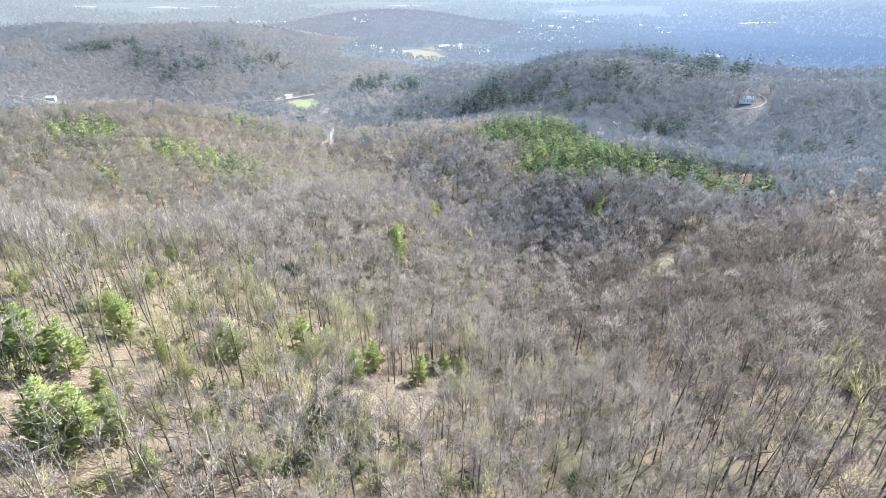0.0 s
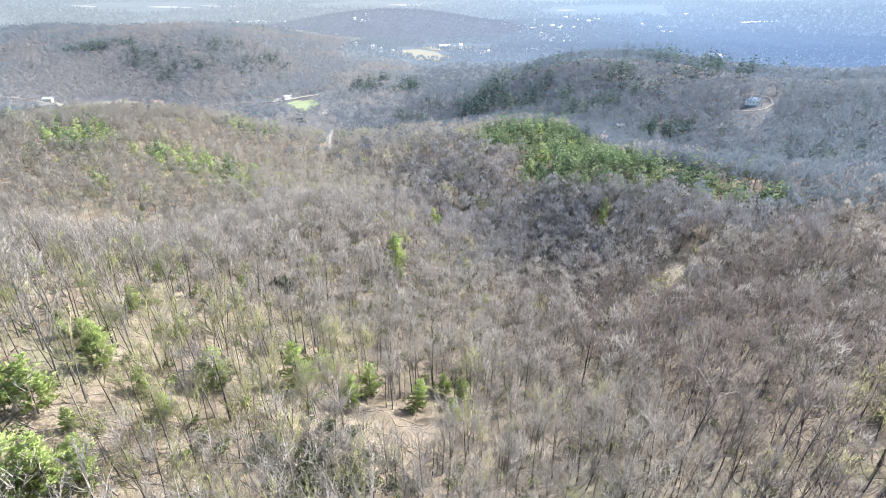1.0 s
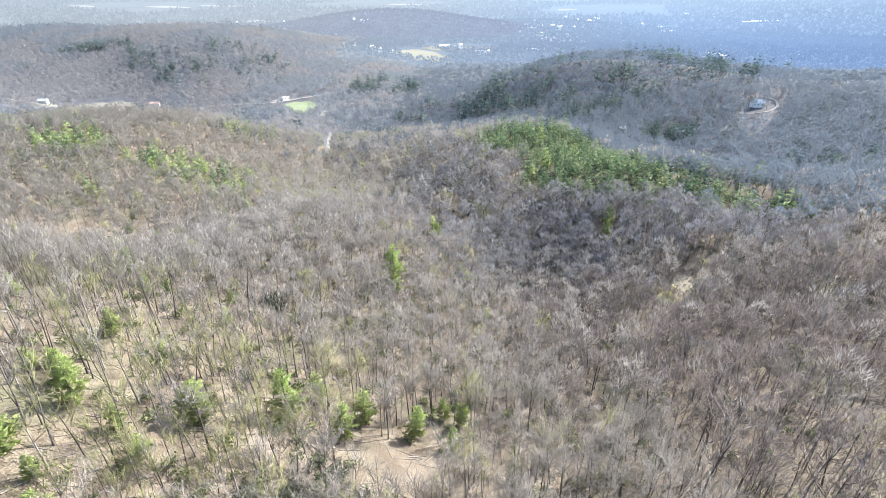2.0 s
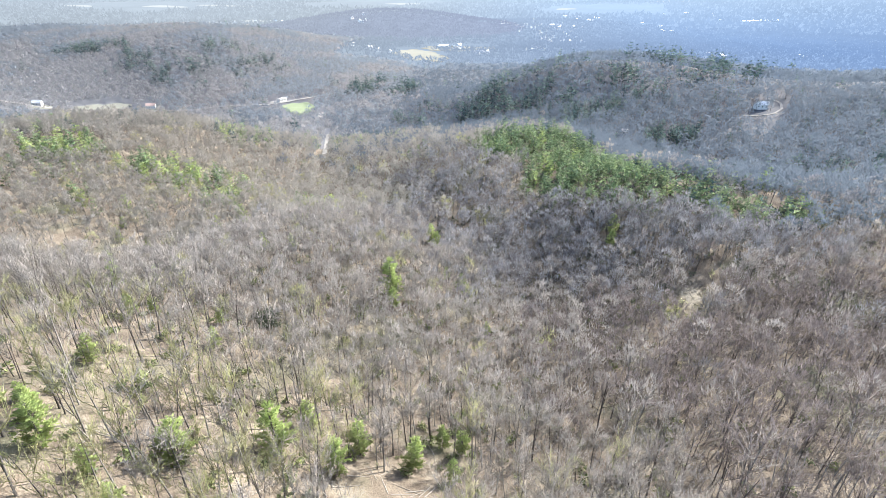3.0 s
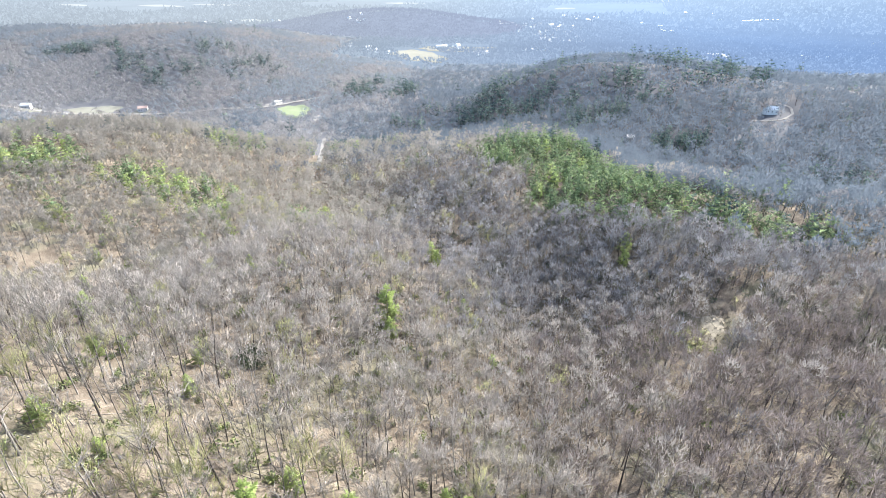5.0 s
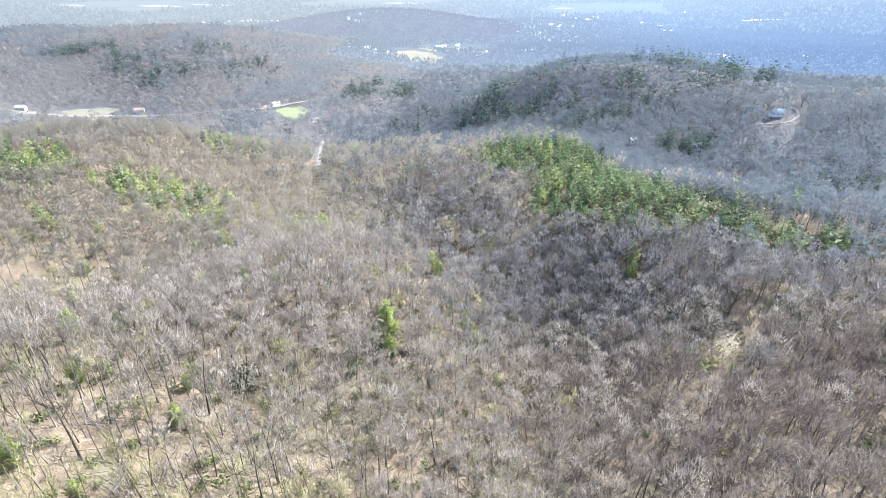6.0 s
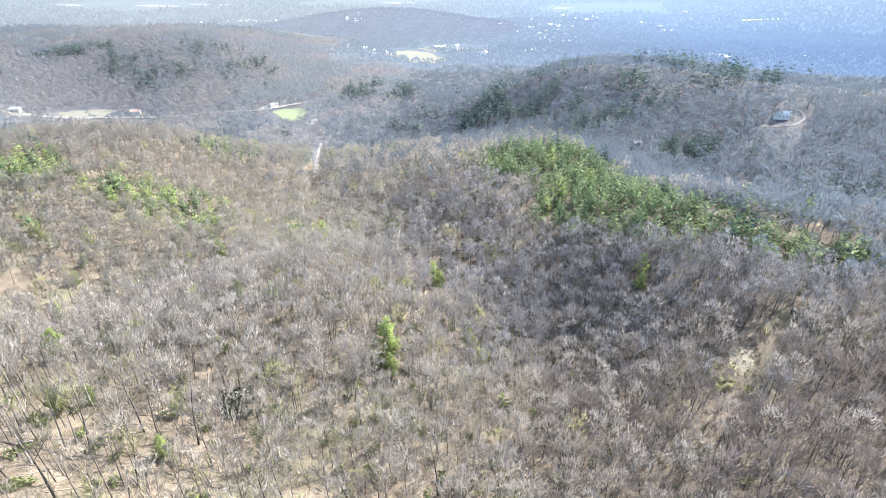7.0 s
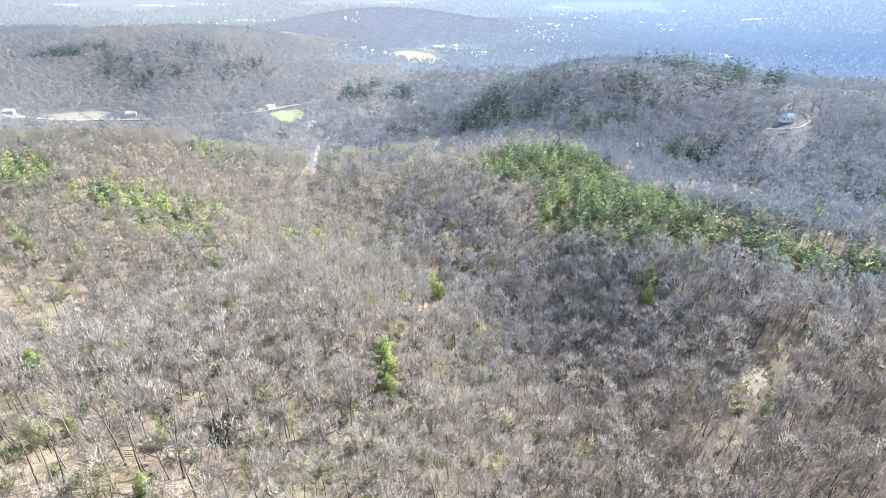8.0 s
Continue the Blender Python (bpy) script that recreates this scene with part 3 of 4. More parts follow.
def thinned(x, y):
    """Clearings, and the low brush on the slope in front of each, where few trees stand."""
    d = np.hypot(x, y)
    few = (rng.uniform(size=np.shape(x)) < 0.75) | (np.hypot(x - 307, y - 530) < 50) | (np.hypot(x - 219, y - 417) < 30)
    hit = open_ground(x, y)
    for step in (6, 12, 18, 24):
        hit |= (rng.uniform(size=np.shape(x)) < np.where(np.hypot(x - 108, y - 217) < 40, 1.25 - 0.03 * step, 0.45 - 0.01 * step)) & (d < 320) & open_ground(x - step * 0.9, y - step * 0.44)
    for step in (0.035, 0.07, 0.1):
        hit |= few & open_ground(x * (1 + step), y * (1 + step)) & (d < 1300) & ((d > 320) | (rng.uniform(size=np.shape(x)) < 0.6))
    return hit


# stands of conifers: x, y, half-widths, turn, share of trees
STANDS = (
    (76, 428, 44, 50, 0, 1.6), (92, 352, 34, 46, 0, 1.6), (113, 298, 30, 19, -8, 1.6), (158, 273, 24, 13, -20, 1.5), (136, 284, 15, 12, 0, 1.5), (182, 264, 9, 8, 0, 0.9),
    (223, 517, 24, 19, 0, 1.4), (257, 360, 30, 26, 0, 0.45), (179, 323, 20, 13, 0, 0.7), (214, 360, 14, 12, 0, 0.7), (255, 345, 14, 12, 0, 0.8),
    (-25, 780, 48, 38, 0, 0.6), (75, 742, 62, 56, 0, 1.3), (130, 690, 40, 40, 0, 0.9), (234, 660, 42, 42, 0, 0.85), (285, 735, 22, 16, 0, 0.4), (172, 614, 34, 26, 0, 0.8), (347, 655, 28, 24, 0, 0.5), (-131, 975, 80, 70, 0, 0.4), (180, 690, 190, 100, 0, 0.16), (-60, 620, 70, 60, 0, 0.16), (300, 470, 90, 90, 0, 0.05),
    # the stand at (-705, 1124) is made up: dark conifers for a shaded slope
    (-576, 1078, 12, 9, 0, 1.3), (-513, 1031, 7, 24, 20, 1.2), (-434, 970, 10, 32, 25, 1.2), (-604, 1066, 8, 60, 23, 0.5), (-705, 1124, 64, 26, 12, 1.0), (-480, 1040, 110, 70, 0, 0.2), (-418, 1116, 120, 60, 0, 0.2), (65, 1365, 85, 48, 0, 0.6),
    (-274, 390, 27, 22, 0, 1.2), (-212, 385, 18, 17, 0, 1.3), (-172, 372, 30, 24, 0, 0.65), (-147, 344, 13, 13, 0, 0.85), (-82, 352, 17, 16, 0, 0.75), (-22, 444, 12, 9, 0, 0.8), (-187, 505, 22, 26, 0, 0.5), (-115, 600, 28, 80, 0, 0.25), (-190, 345, 80, 45, 0, 0.12), (-330, 433, 60, 25, 0, 0.2), (-89, 109, 30, 26, 0, 0.06),
)


def conifer_share(x, y):
    p = np.full(np.shape(x), 0.008)
    for cx, cy, rx, ry, turn, share in STANDS:
        c, s = math.cos(radians(turn)), math.sin(radians(turn))
        u, v = (x - cx) * c + (y - cy) * s, -(x - cx) * s + (y - cy) * c
        e = (u / rx) ** 2 + (v / ry) ** 2
        p = np.maximum(p, share * np.clip(1.6 - e, 0, 1))
    return p


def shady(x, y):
    """The slopes that face away from the sun: their shade is painted by darker twigs over added dark shrubs."""
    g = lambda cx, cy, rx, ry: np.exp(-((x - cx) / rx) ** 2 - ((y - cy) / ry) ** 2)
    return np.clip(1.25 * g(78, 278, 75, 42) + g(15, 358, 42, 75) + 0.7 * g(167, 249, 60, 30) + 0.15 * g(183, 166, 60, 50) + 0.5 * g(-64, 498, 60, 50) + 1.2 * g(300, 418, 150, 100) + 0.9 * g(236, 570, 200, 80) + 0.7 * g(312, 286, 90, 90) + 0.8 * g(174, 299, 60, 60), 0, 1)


def cut_over(x, y):
    """Share of the trees that are gone from the open western slope, where brush and fallen wood lie."""
    return 0.6 * np.exp(-((x + 185) / 50) ** 2 - ((y - 262) / 36) ** 2)


def seen(x, y):
    """Which spots of the plan lie open to the air over the flight, not behind a hill."""
    e = np.array([0.0, 50.0, 128.0])
    z = ground_z(x, y) + 17
    open_ = np.ones(np.shape(x), bool)
    for k in np.linspace(0.12, 0.985, 34):
        open_ &= e[2] + (z - e[2]) * k > ground_z(e[0] + (x - e[0]) * k, e[1] + (y - e[1]) * k) + 4
    return open_


def in_view(x, y, side=40.0):
    """The stretch of plan ahead of the flight."""
    return (np.abs(x) < 0.95 * (y + 5) + side) & (y > 25)


rng = np.random.default_rng(7)

# ---- pines that stand alone: x, y, height ----
SLOPE_PINES = ((-88, 82, 13), (-84, 83, 17), (-79, 84, 14), (-92, 85, 12), (-70, 66, 16), (-66, 68, 15), (-63, 72, 12), (-71, 65, 11), (-53, 64, 9), (-78, 102, 13), (-84, 108, 10), (-92, 110, 7), (-90, 113, 6), (-90, 134, 9.5), (-109, 112, 8), (-132, 153, 9), (-68, 98, 7.5), (-60, 92, 7.5), (-56, 107, 14), (-59, 107, 9), (-40, 119, 17), (-36, 132, 11), (-26, 118, 12.5), (-22, 127, 13), (-8, 126, 12.5), (3, 123, 9), (6, 135, 10), (0, 137, 9), (-75, 129, 6), (-72, 82, 6))
SPUR_PINES = ((-22, 217, 19), (-20, 209, 11), (9, 238, 11), (-120, 215, 9), (19, 206, 7.5), (-76, 175, 7), (-130, 205, 13.5), (-101, 168, 9.5), (-71, 158, 8.5), (-98, 175, 7), (-129, 296, 11), (-87, 250, 10), (-72, 248, 8.5), (-157, 273, 8), (-175, 278, 8), (-160, 245, 9.5), (-182, 295, 8), (-118, 307, 13), (-139, 341, 9), (-6, 289, 13), (-3, 284, 11), (-21, 272, 8), (2, 246, 8), (89, 270, 12), (86, 262, 10))


def beside_pine(x, y):
    """Spots that a lone pine and its gap take up."""
    hit = np.zeros(np.shape(x), bool)
    for px, py, h in SLOPE_PINES + SPUR_PINES:
        for step in (1.0, 0.95):
            hit |= np.hypot(x - px * step, y - py * step) < 1.2 + 0.19 * h
    return hit


# ---- the forest ----
hard_near = [bare_tree(rng, rng.uniform(17, 23), 9, 460, 0.075, 6, 2.8, 0.42, 0.2) for _ in range(9)]
hard_mid = [puffed(*joined(sum(bare_tree(rng, rng.uniform(17, 23), 7, 190, 0.10, 4, 2.8, 0.42, 0.2), []))) for _ in range(10)]
hard_round = [dome_tree(rng, rng.uniform(16, 22), 205, 0.225, rng.uniform(3.7, 5.3), 0.42, lobes=12, short=0.33) for _ in range(12)]
hard_half = [dome_tree(rng, rng.uniform(15, 21), 165, 0.33, rng.uniform(3.8, 5.3), 0.45, lobes=12, short=0.28, rise=0.5) for _ in range(10)]
hard_far = [dome_tree(rng, rng.uniform(15, 19.5), 112, 0.44, rng.uniform(4.0, 5.4), 0.48, lobes=11, short=0.29, rise=0.4) for _ in range(10)]
hard_dist = [dome_tree(rng, rng.uniform(14.5, 17.5), 46, 0.95, rng.uniform(5.4, 6.6), 0.5, False, 10, 0.33, 0.3) for _ in range(8)]
pine_near = [pine_tree(rng, 15.0, 17, 7, 26, 6, 0.23, 0.08, 0.52) for _ in range(5)]
pine_mid = [puffed(*joined(sum(pine_tree(rng, rng.uniform(13, 19), 9, 6, 5, 3, 0.26, 0.06, 0.8), []))) for _ in range(10)]
pine_thin = [puffed(*joined(sum(pine_tree(rng, rng.uniform(12, 18), 10, 5, 4, 3, 0.20, 0.08, 0.8), []))) for _ in range(8)]
pine_far = [puffed(*joined(sum(pine_tree(rng, rng.uniform(15, 20), 6, 4, 3, 3, 0.24), []))) for _ in range(5)]


def thing_tree(name, pieces, mats, label, category, group, limbs=0):
    trunk, crown = pieces
    root = new(name)
    root.empty_display_size = 0.5
    made = {}
    for nm, p in (("trunk", trunk), ("crown", crown[limbs:])):
        V, F, W, N = puffed(*joined(p))
        made[nm] = part(nm, mesh_of(nm, V, F, mats, W, puff=N), root)
    for p in crown[:limbs]:
        V, F, W = joined([p])
        part("limb", mesh_of("limb", V, F, mats, W), made["trunk"])
    return tagged(root, label, category, group)


hard_things = [thing_tree("bare_tree", p, [BARK, NEAR_TWIG], "leafless grey hardwood tree with fine twigs on leaf litter", "tree", "bare hillside trees", 6) for p in hard_near[:6]]
bud_things = [thing_tree("budding_tree", p, [BARK, BUD], "hardwood tree with yellow-green spring buds on leaf litter", "tree", "budding hillside trees", 6) for p in hard_near[6:]]
pine_things = [thing_tree("pine_tree", p, [BARK, YOUNG_NEEDLE], "bright green young pine standing among leafless trees", "pine tree", "scattered green pines") for p in pine_near]


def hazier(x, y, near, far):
    """Which trees take the bluer colours that paint haze, more of them with distance."""
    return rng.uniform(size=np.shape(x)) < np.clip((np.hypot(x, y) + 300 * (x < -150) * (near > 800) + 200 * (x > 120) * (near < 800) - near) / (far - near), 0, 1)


def maples(x, y, kind):
    """Reddish maples on the western valley side take the place of the greyer crowns."""
    patch = np.sin(x / 41 + 1.4 * np.sin(y / 57)) * np.sin(y / 49 + 1.2 * np.sin(x / 73))
    red = rng.uniform(size=np.shape(x)) < 1.1 * np.exp(-((x + 650) / 130) ** 2 - ((y - 960) / 150) ** 2) + np.clip(0.45 + 1.6 * patch, 0, 1) * np.clip(-(x + 20) / 150, 0, 0.9)
    return np.where(red, 2, kind)


def plant(models, used, i, x, y, size, lean=0.03):
    m = models[i % len(models)]
    at = pose(x, y, float(ground_z(x, y)), rng.normal(0, lean) * 57, rng.normal(0, lean) * 57, rng.uniform(0, 360)) @ Matrix.Scale(size, 4)
    if i < len(models) and i not in used:
        used.add(i)
        m.matrix_basis = at
        return
    ob = copy_thing(m, Matrix())
    ob.matrix_basis = at


def budding(x, y):
    """Share of trees already in yellow-green bud: mostly on the sunny near slope."""
    return 0.03 * (x < 40) + 0.6 * np.exp(-((x + 75) / 60) ** 2 - ((y - 95) / 60) ** 2) + 0.06 * np.exp(-((x + 160) / 90) ** 2 - ((y - 340) / 80) ** 2) + 0.15 * np.exp(-((x - 100) / 25) ** 2 - ((y - 95) / 25) ** 2)


# near hardwoods: the first 300 of the plan stretch are things of their own
X, Y = jitter_grid(-330, 330, 25, 300, 5.1, rng)
ok = in_view(X, Y) & ~thinned(X, Y) & (np.hypot(X, Y - 40) < 260)
ok &= rng.uniform(size=X.size) > 0.22 * np.clip(-(X + 50) / 60, 0, 1)
ok &= rng.uniform(size=X.size) > 0.12 * np.clip(X / 30, 0, 1) * np.clip((190 - Y) / 20, 0, 1)
ok &= rng.uniform(size=X.size) > 0.2 * np.exp(-((X + 40) / 60) ** 2 - ((Y - 165) / 30) ** 2)
ok &= ~beside_pine(X, Y) & (rng.uniform(size=X.size) > cut_over(X, Y))
X, Y = X[ok], Y[ok]
pine = rng.uniform(size=X.size) < np.where(conifer_share(X, Y) > 0.1, conifer_share(X, Y), 0.0)
edge_pines = X[pine], Y[pine]
X, Y = X[~pine], Y[~pine]
order = np.argsort(np.hypot(X * 0.8, Y - 95))
used, used_bud = set(), set()
n_bare = n_bud = 0
for i in range(300):
    x, y = X[order[i]], Y[order[i]]
    if rng.uniform() < budding(x, y) + 0.02:
        plant(bud_things, used_bud, n_bud, x, y, rng.uniform(0.6, 1.0))
        n_bud += 1
    else:
        plant(hard_things, used, n_bare, x, y, rng.uniform(0.72, 1.12))
        n_bare += 1
X, Y = X[order[300:]], Y[order[300:]]
bud = rng.uniform(size=X.size) < budding(X, Y)
# open-grown trees on the sunny slope, closed rounded crowns elsewhere
closed = rng.uniform(size=X.size) < np.clip((Y + 0.35 * X - 128) / 45, 0, 1) * 0.9 + 0.1
in_shade = ~bud & (rng.uniform(size=X.size) < shady(X, Y))
bare = ~bud & ~in_shade
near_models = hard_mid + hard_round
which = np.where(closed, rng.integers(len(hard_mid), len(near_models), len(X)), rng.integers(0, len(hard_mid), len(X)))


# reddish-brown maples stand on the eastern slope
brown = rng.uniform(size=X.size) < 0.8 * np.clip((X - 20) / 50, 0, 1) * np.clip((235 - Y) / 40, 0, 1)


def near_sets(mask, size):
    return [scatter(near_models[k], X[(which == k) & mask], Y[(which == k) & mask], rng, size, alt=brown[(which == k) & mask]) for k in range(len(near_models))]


stuff("oak_woods", near_sets(in_shade, (0.8, 1.15)), [BARK, SHADED_TWIG, BROWN_TWIG], "leafless trees on a shady slope, twigs darkened as shade", "forest")
stuff("bare_woods", near_sets(bare, (0.7, 1.15)), [BARK, NEAR_TWIG, BROWN_TWIG], "dense leafless grey-brown hardwood forest on the hillsides", "forest")
stuff("budding_woods", near_sets(bud, (0.55, 1.0)), [BARK, BUD, BUD], "hardwoods with yellow-green spring buds on the near slope", "forest")

X, Y = jitter_grid(-800, 800, 25, 720, 6.0, rng)
ok = in_view(X, Y) & ~thinned(X, Y) & (np.hypot(X, Y - 40) >= 260) & (np.hypot(X, Y - 40) < 640)
ok[ok] &= seen(X[ok], Y[ok]) | (rng.uniform(size=ok.sum()) < 0.08)
ok &= rng.uniform(size=X.size) > cut_over(X, Y)
X, Y = X[ok], Y[ok]
keep = ~((conifer_share(X, Y) > 0.6) & (rng.uniform(size=X.size) < 0.2))
X, Y = X[keep], Y[keep]
pine = rng.uniform(size=X.size) < conifer_share(X, Y)
bud = ~pine & (rng.uniform(size=X.size) < budding(X, Y))
in_shade = ~pine & ~bud & (rng.uniform(size=X.size) < shady(X, Y))
bare = ~pine & ~bud & ~in_shade
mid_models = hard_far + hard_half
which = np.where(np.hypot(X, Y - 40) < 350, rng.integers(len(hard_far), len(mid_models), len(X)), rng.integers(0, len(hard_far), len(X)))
stuff("oak_woods", [scatter(mid_models[k], X[(which == k) & in_shade], Y[(which == k) & in_shade], rng, (0.8, 1.12), alt=hazier(X[(which == k) & in_shade], Y[(which == k) & in_shade], 400, 600)) for k in range(len(mid_models))], [BARK, SHADED_TWIG, HAZED_TWIG], "leafless trees below the pine crest, twigs darkened as shade", "forest")
stuff("valley_woods", [scatter(mid_models[k], X[(which == k) & bare], Y[(which == k) & bare], rng, (0.75, 1.1), alt=hazier(X[(which == k) & bare], Y[(which == k) & bare], np.where(X[(which == k) & bare] < 0, 560, 430), np.where(X[(which == k) & bare] < 0, 900, 680))) for k in range(len(mid_models))], [BARK, TWIG, HAZED_TWIG], "leafless forest covering the middle hills and ravine", "forest")
stuff("budding_woods", [scatter(mid_models[k], X[(which == k) & bud], Y[(which == k) & bud], rng, (0.6, 1.0)) for k in range(len(mid_models))], [BARK, BUD], "hardwoods in yellow-green bud on the middle slopes", "forest")
def sunny_pine(x, y):
    """Groups of younger, yellower pines within the stands."""
    return rng.uniform(size=np.shape(x)) < np.where(x < -40, 0.3, (x < 175) * 0.04 + (x < 175) * 0.08 * np.sin(x / 9 + 1.1 * np.sin(y / 14)) * np.sin(y / 11))


near_pine = pine & (np.hypot(X, Y - 40) < np.where(X < 0, 470, 400))
pine &= ~near_pine
IX, IY = jitter_grid(0, 300, 240, 560, 6.0, rng)
infill = (conifer_share(IX, IY) > 0.8) & (rng.uniform(size=IX.size) < np.where(IX > 140, 0.5, 0.14))
FX, FY = np.concatenate([X[near_pine], edge_pines[0], IX[infill]]), np.concatenate([Y[near_pine], edge_pines[1], IY[infill]])
which = rng.integers(0, len(pine_mid), len(FX))
stuff("pine_woods", [scatter(pine_mid[k], FX[which == k], FY[which == k], rng, (0.58, 0.98), alt=np.where(sunny_pine(FX[which == k], FY[which == k]), 2, hazier(FX[which == k], FY[which == k], 480, 700))) for k in range(len(pine_mid))], [BARK, NEEDLE, HAZED_NEEDLE, YOUNG_NEEDLE], "dense green pine stand along a hill crest", "forest")
which = rng.integers(0, len(pine_thin), len(X))
stuff("pine_woods", [scatter(pine_thin[k], X[(which == k) & pine], Y[(which == k) & pine], rng, (0.8, 1.3), alt=np.where((X[(which == k) & pine] < -40) & (rng.uniform(size=((which == k) & pine).sum()) < 0.3), 2, hazier(X[(which == k) & pine], Y[(which == k) & pine], 440, 640))) for k in range(len(pine_thin))], [BARK, NEEDLE, HAZED_NEEDLE, YOUNG_NEEDLE], "green pines scattered over the middle hills", "forest")
X, Y = jitter_grid(-1500, 1500, 300, 1400, 8.2, rng)
ok = in_view(X, Y) & ~thinned(X, Y) & (np.hypot(X, Y - 40) >= 640) & (np.hypot(X, Y - 40) < np.where(X < -250, 1400, 1250))
ok[ok] &= seen(X[ok], Y[ok]) | (rng.uniform(size=ok.sum()) < 0.06)
X, Y = X[ok], Y[ok]
clumped = np.sin(X / 19 + 1.5 * np.sin(Y / 31)) * np.sin(Y / 23 + 1.3 * np.sin(X / 37))
pine = rng.uniform(size=X.size) < conifer_share(X, Y) * np.clip(0.9 + 3.2 * clumped, 0.04, 3.0)
which = rng.integers(0, len(hard_dist), len(X))
stuff("far_woods", [scatter(hard_dist[k], X[(which == k) & ~pine], Y[(which == k) & ~pine], rng, (0.82, 1.05), alt=maples(X[(which == k) & ~pine], Y[(which == k) & ~pine], hazier(X[(which == k) & ~pine], Y[(which == k) & ~pine], np.where(X[(which == k) & ~pine] < -60, 640, 900), np.where(X[(which == k) & ~pine] < -60, 1000, 1700)))) for k in range(len(hard_dist))], [BARK, HAZED_TWIG, PALE_HAZED_TWIG, RED_TWIG], "leafless woods on the far hills, tinted with blue haze", "forest")
which = rng.integers(0, len(pine_far), len(X))
stuff("far_pines", [scatter(pine_far[k], X[(which == k) & pine], Y[(which == k) & pine], rng, (1.1, 1.65)) for k in range(len(pine_far))], [BARK, HAZED_NEEDLE], "dark conifers scattered on the far hills, tinted blue-green with haze", "forest")

hard_haze = [dome_tree(rng, rng.uniform(13, 15), 16, 3.2, rng.uniform(9.0, 11.0), 0.6, False, 7, 0.45) for _ in range(6)]
X, Y = jitter_grid(-2600, 2600, 300, 2700, 17.5, rng)
ok = in_view(X, Y) & ~thinned(X, Y) & (np.hypot(X, Y - 40) >= 1250) & (np.hypot(X, Y - 40) < 2550)
ok[ok] &= seen(X[ok], Y[ok]) | (rng.uniform(size=ok.sum()) < 0.3)
X, Y = X[ok], Y[ok]
which = rng.integers(0, len(hard_haze), len(X))
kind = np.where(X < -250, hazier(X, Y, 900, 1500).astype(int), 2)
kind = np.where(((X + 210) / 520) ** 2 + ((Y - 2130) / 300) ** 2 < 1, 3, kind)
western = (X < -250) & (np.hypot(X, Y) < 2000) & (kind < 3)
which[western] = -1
stuff("distant_woods", [scatter(hard_haze[k], X[which == k], Y[which == k], rng, (0.85, 1.1), alt=kind[which == k]) for k in range(len(hard_haze))], [BARK, HAZED_TWIG, PALE_HAZED_TWIG, WOODS_HAZE_GLOW, RIDGE_HAZE_GLOW], "pale blue-grey woods in the hazy distance", "forest")

# maples go on over the western hills, among crowns painted haze-pale
X, Y = jitter_grid(-2000, -250, 700, 2000, 10.5, rng)
ok = in_view(X, Y) & ~thinned(X, Y) & (np.hypot(X, Y - 40) >= 1400) & (np.hypot(X, Y) < 2000) & (((X + 210) / 560) ** 2 + ((Y - 2130) / 340) ** 2 > 1)
ok[ok] &= seen(X[ok], Y[ok])
X, Y = X[ok], Y[ok]
which = rng.integers(0, len(hard_dist), len(X))
stuff("far_woods", [scatter(hard_dist[k], X[which == k], Y[which == k], rng, (1.0, 1.3), alt=np.where(np.hypot(X[which == k], Y[which == k]) < 1600, maples(X[which == k], Y[which == k], 1), 1)) for k in range(len(hard_dist))], [BARK, HAZED_TWIG, PALE_HAZED_TWIG, RED_TWIG], "brown-grey leafless woods on the western hills", "forest")

# the same woods go on behind and beside the start of the flight
X, Y = jitter_grid(-170, 170, -75, 60, 11.0, rng)
ok = ~in_view(X, Y)
X, Y = X[ok], Y[ok]
which = rng.integers(0, len(hard_far), len(X))
stuff("hilltop_woods", [scatter(hard_far[k], X[which == k], Y[which == k], rng, (0.7, 1.1)) for k in range(len(hard_far))], [BARK, TWIG], "leafless grey hardwoods behind the open slope", "forest")

# low brush where the slopes in front of the clearings are cut over
X, Y = jitter_grid(-700, 450, 380, 1000, 4.6, rng)
ok = in_view(X, Y) & ~open_ground(X, Y) & (np.hypot(X, Y - 40) > 400)
X, Y = X[ok], Y[ok]
cut = np.zeros(X.size, bool)
for step in (0.035, 0.07, 0.1):
    cut |= open_ground(X * (1 + step), Y * (1 + step))
X, Y = X[cut], Y[cut]
which = rng.integers(0, len(hard_dist), len(X))
stuff("valley_brush", [scatter(hard_dist[k], X[which == k], Y[which == k], rng, (0.14, 0.32), alt=maples(X[which == k], Y[which == k], hazier(X[which == k], Y[which == k], 300, 1300))) for k in range(len(hard_dist))], [BARK, TWIG, HAZED_TWIG, RED_TWIG], "low bare brush on cut-over valley slopes", "shrubs")

clump = [dome_tree(rng, rng.uniform(9, 13), 12, 11.0, rng.uniform(24, 38), 0.2, False, 6, 0.5) for _ in range(5)]
X, Y = jitter_grid(-4300, 4300, 1800, 4700, 52.0, rng)
ok = in_view(X, Y) & (np.hypot(X, Y - 40) >= 2500) & (np.hypot(X, Y) < 4750) & (np.sin(X / 310 + 1.7 * np.sin(Y / 420)) * np.sin(Y / 270 + X / 900) > -0.25)
X, Y = X[ok], Y[ok]
which = rng.integers(0, len(clump), len(X))
stuff("plain_woods", [scatter(clump[k], X[which == k], Y[which == k], rng, (0.7, 1.2)) for k in range(len(clump))], [BARK, WOODS_HAZE_GLOW], "blue hazy woods out on the far plain", "forest")

# ---- pines that stand alone ----
used = set()
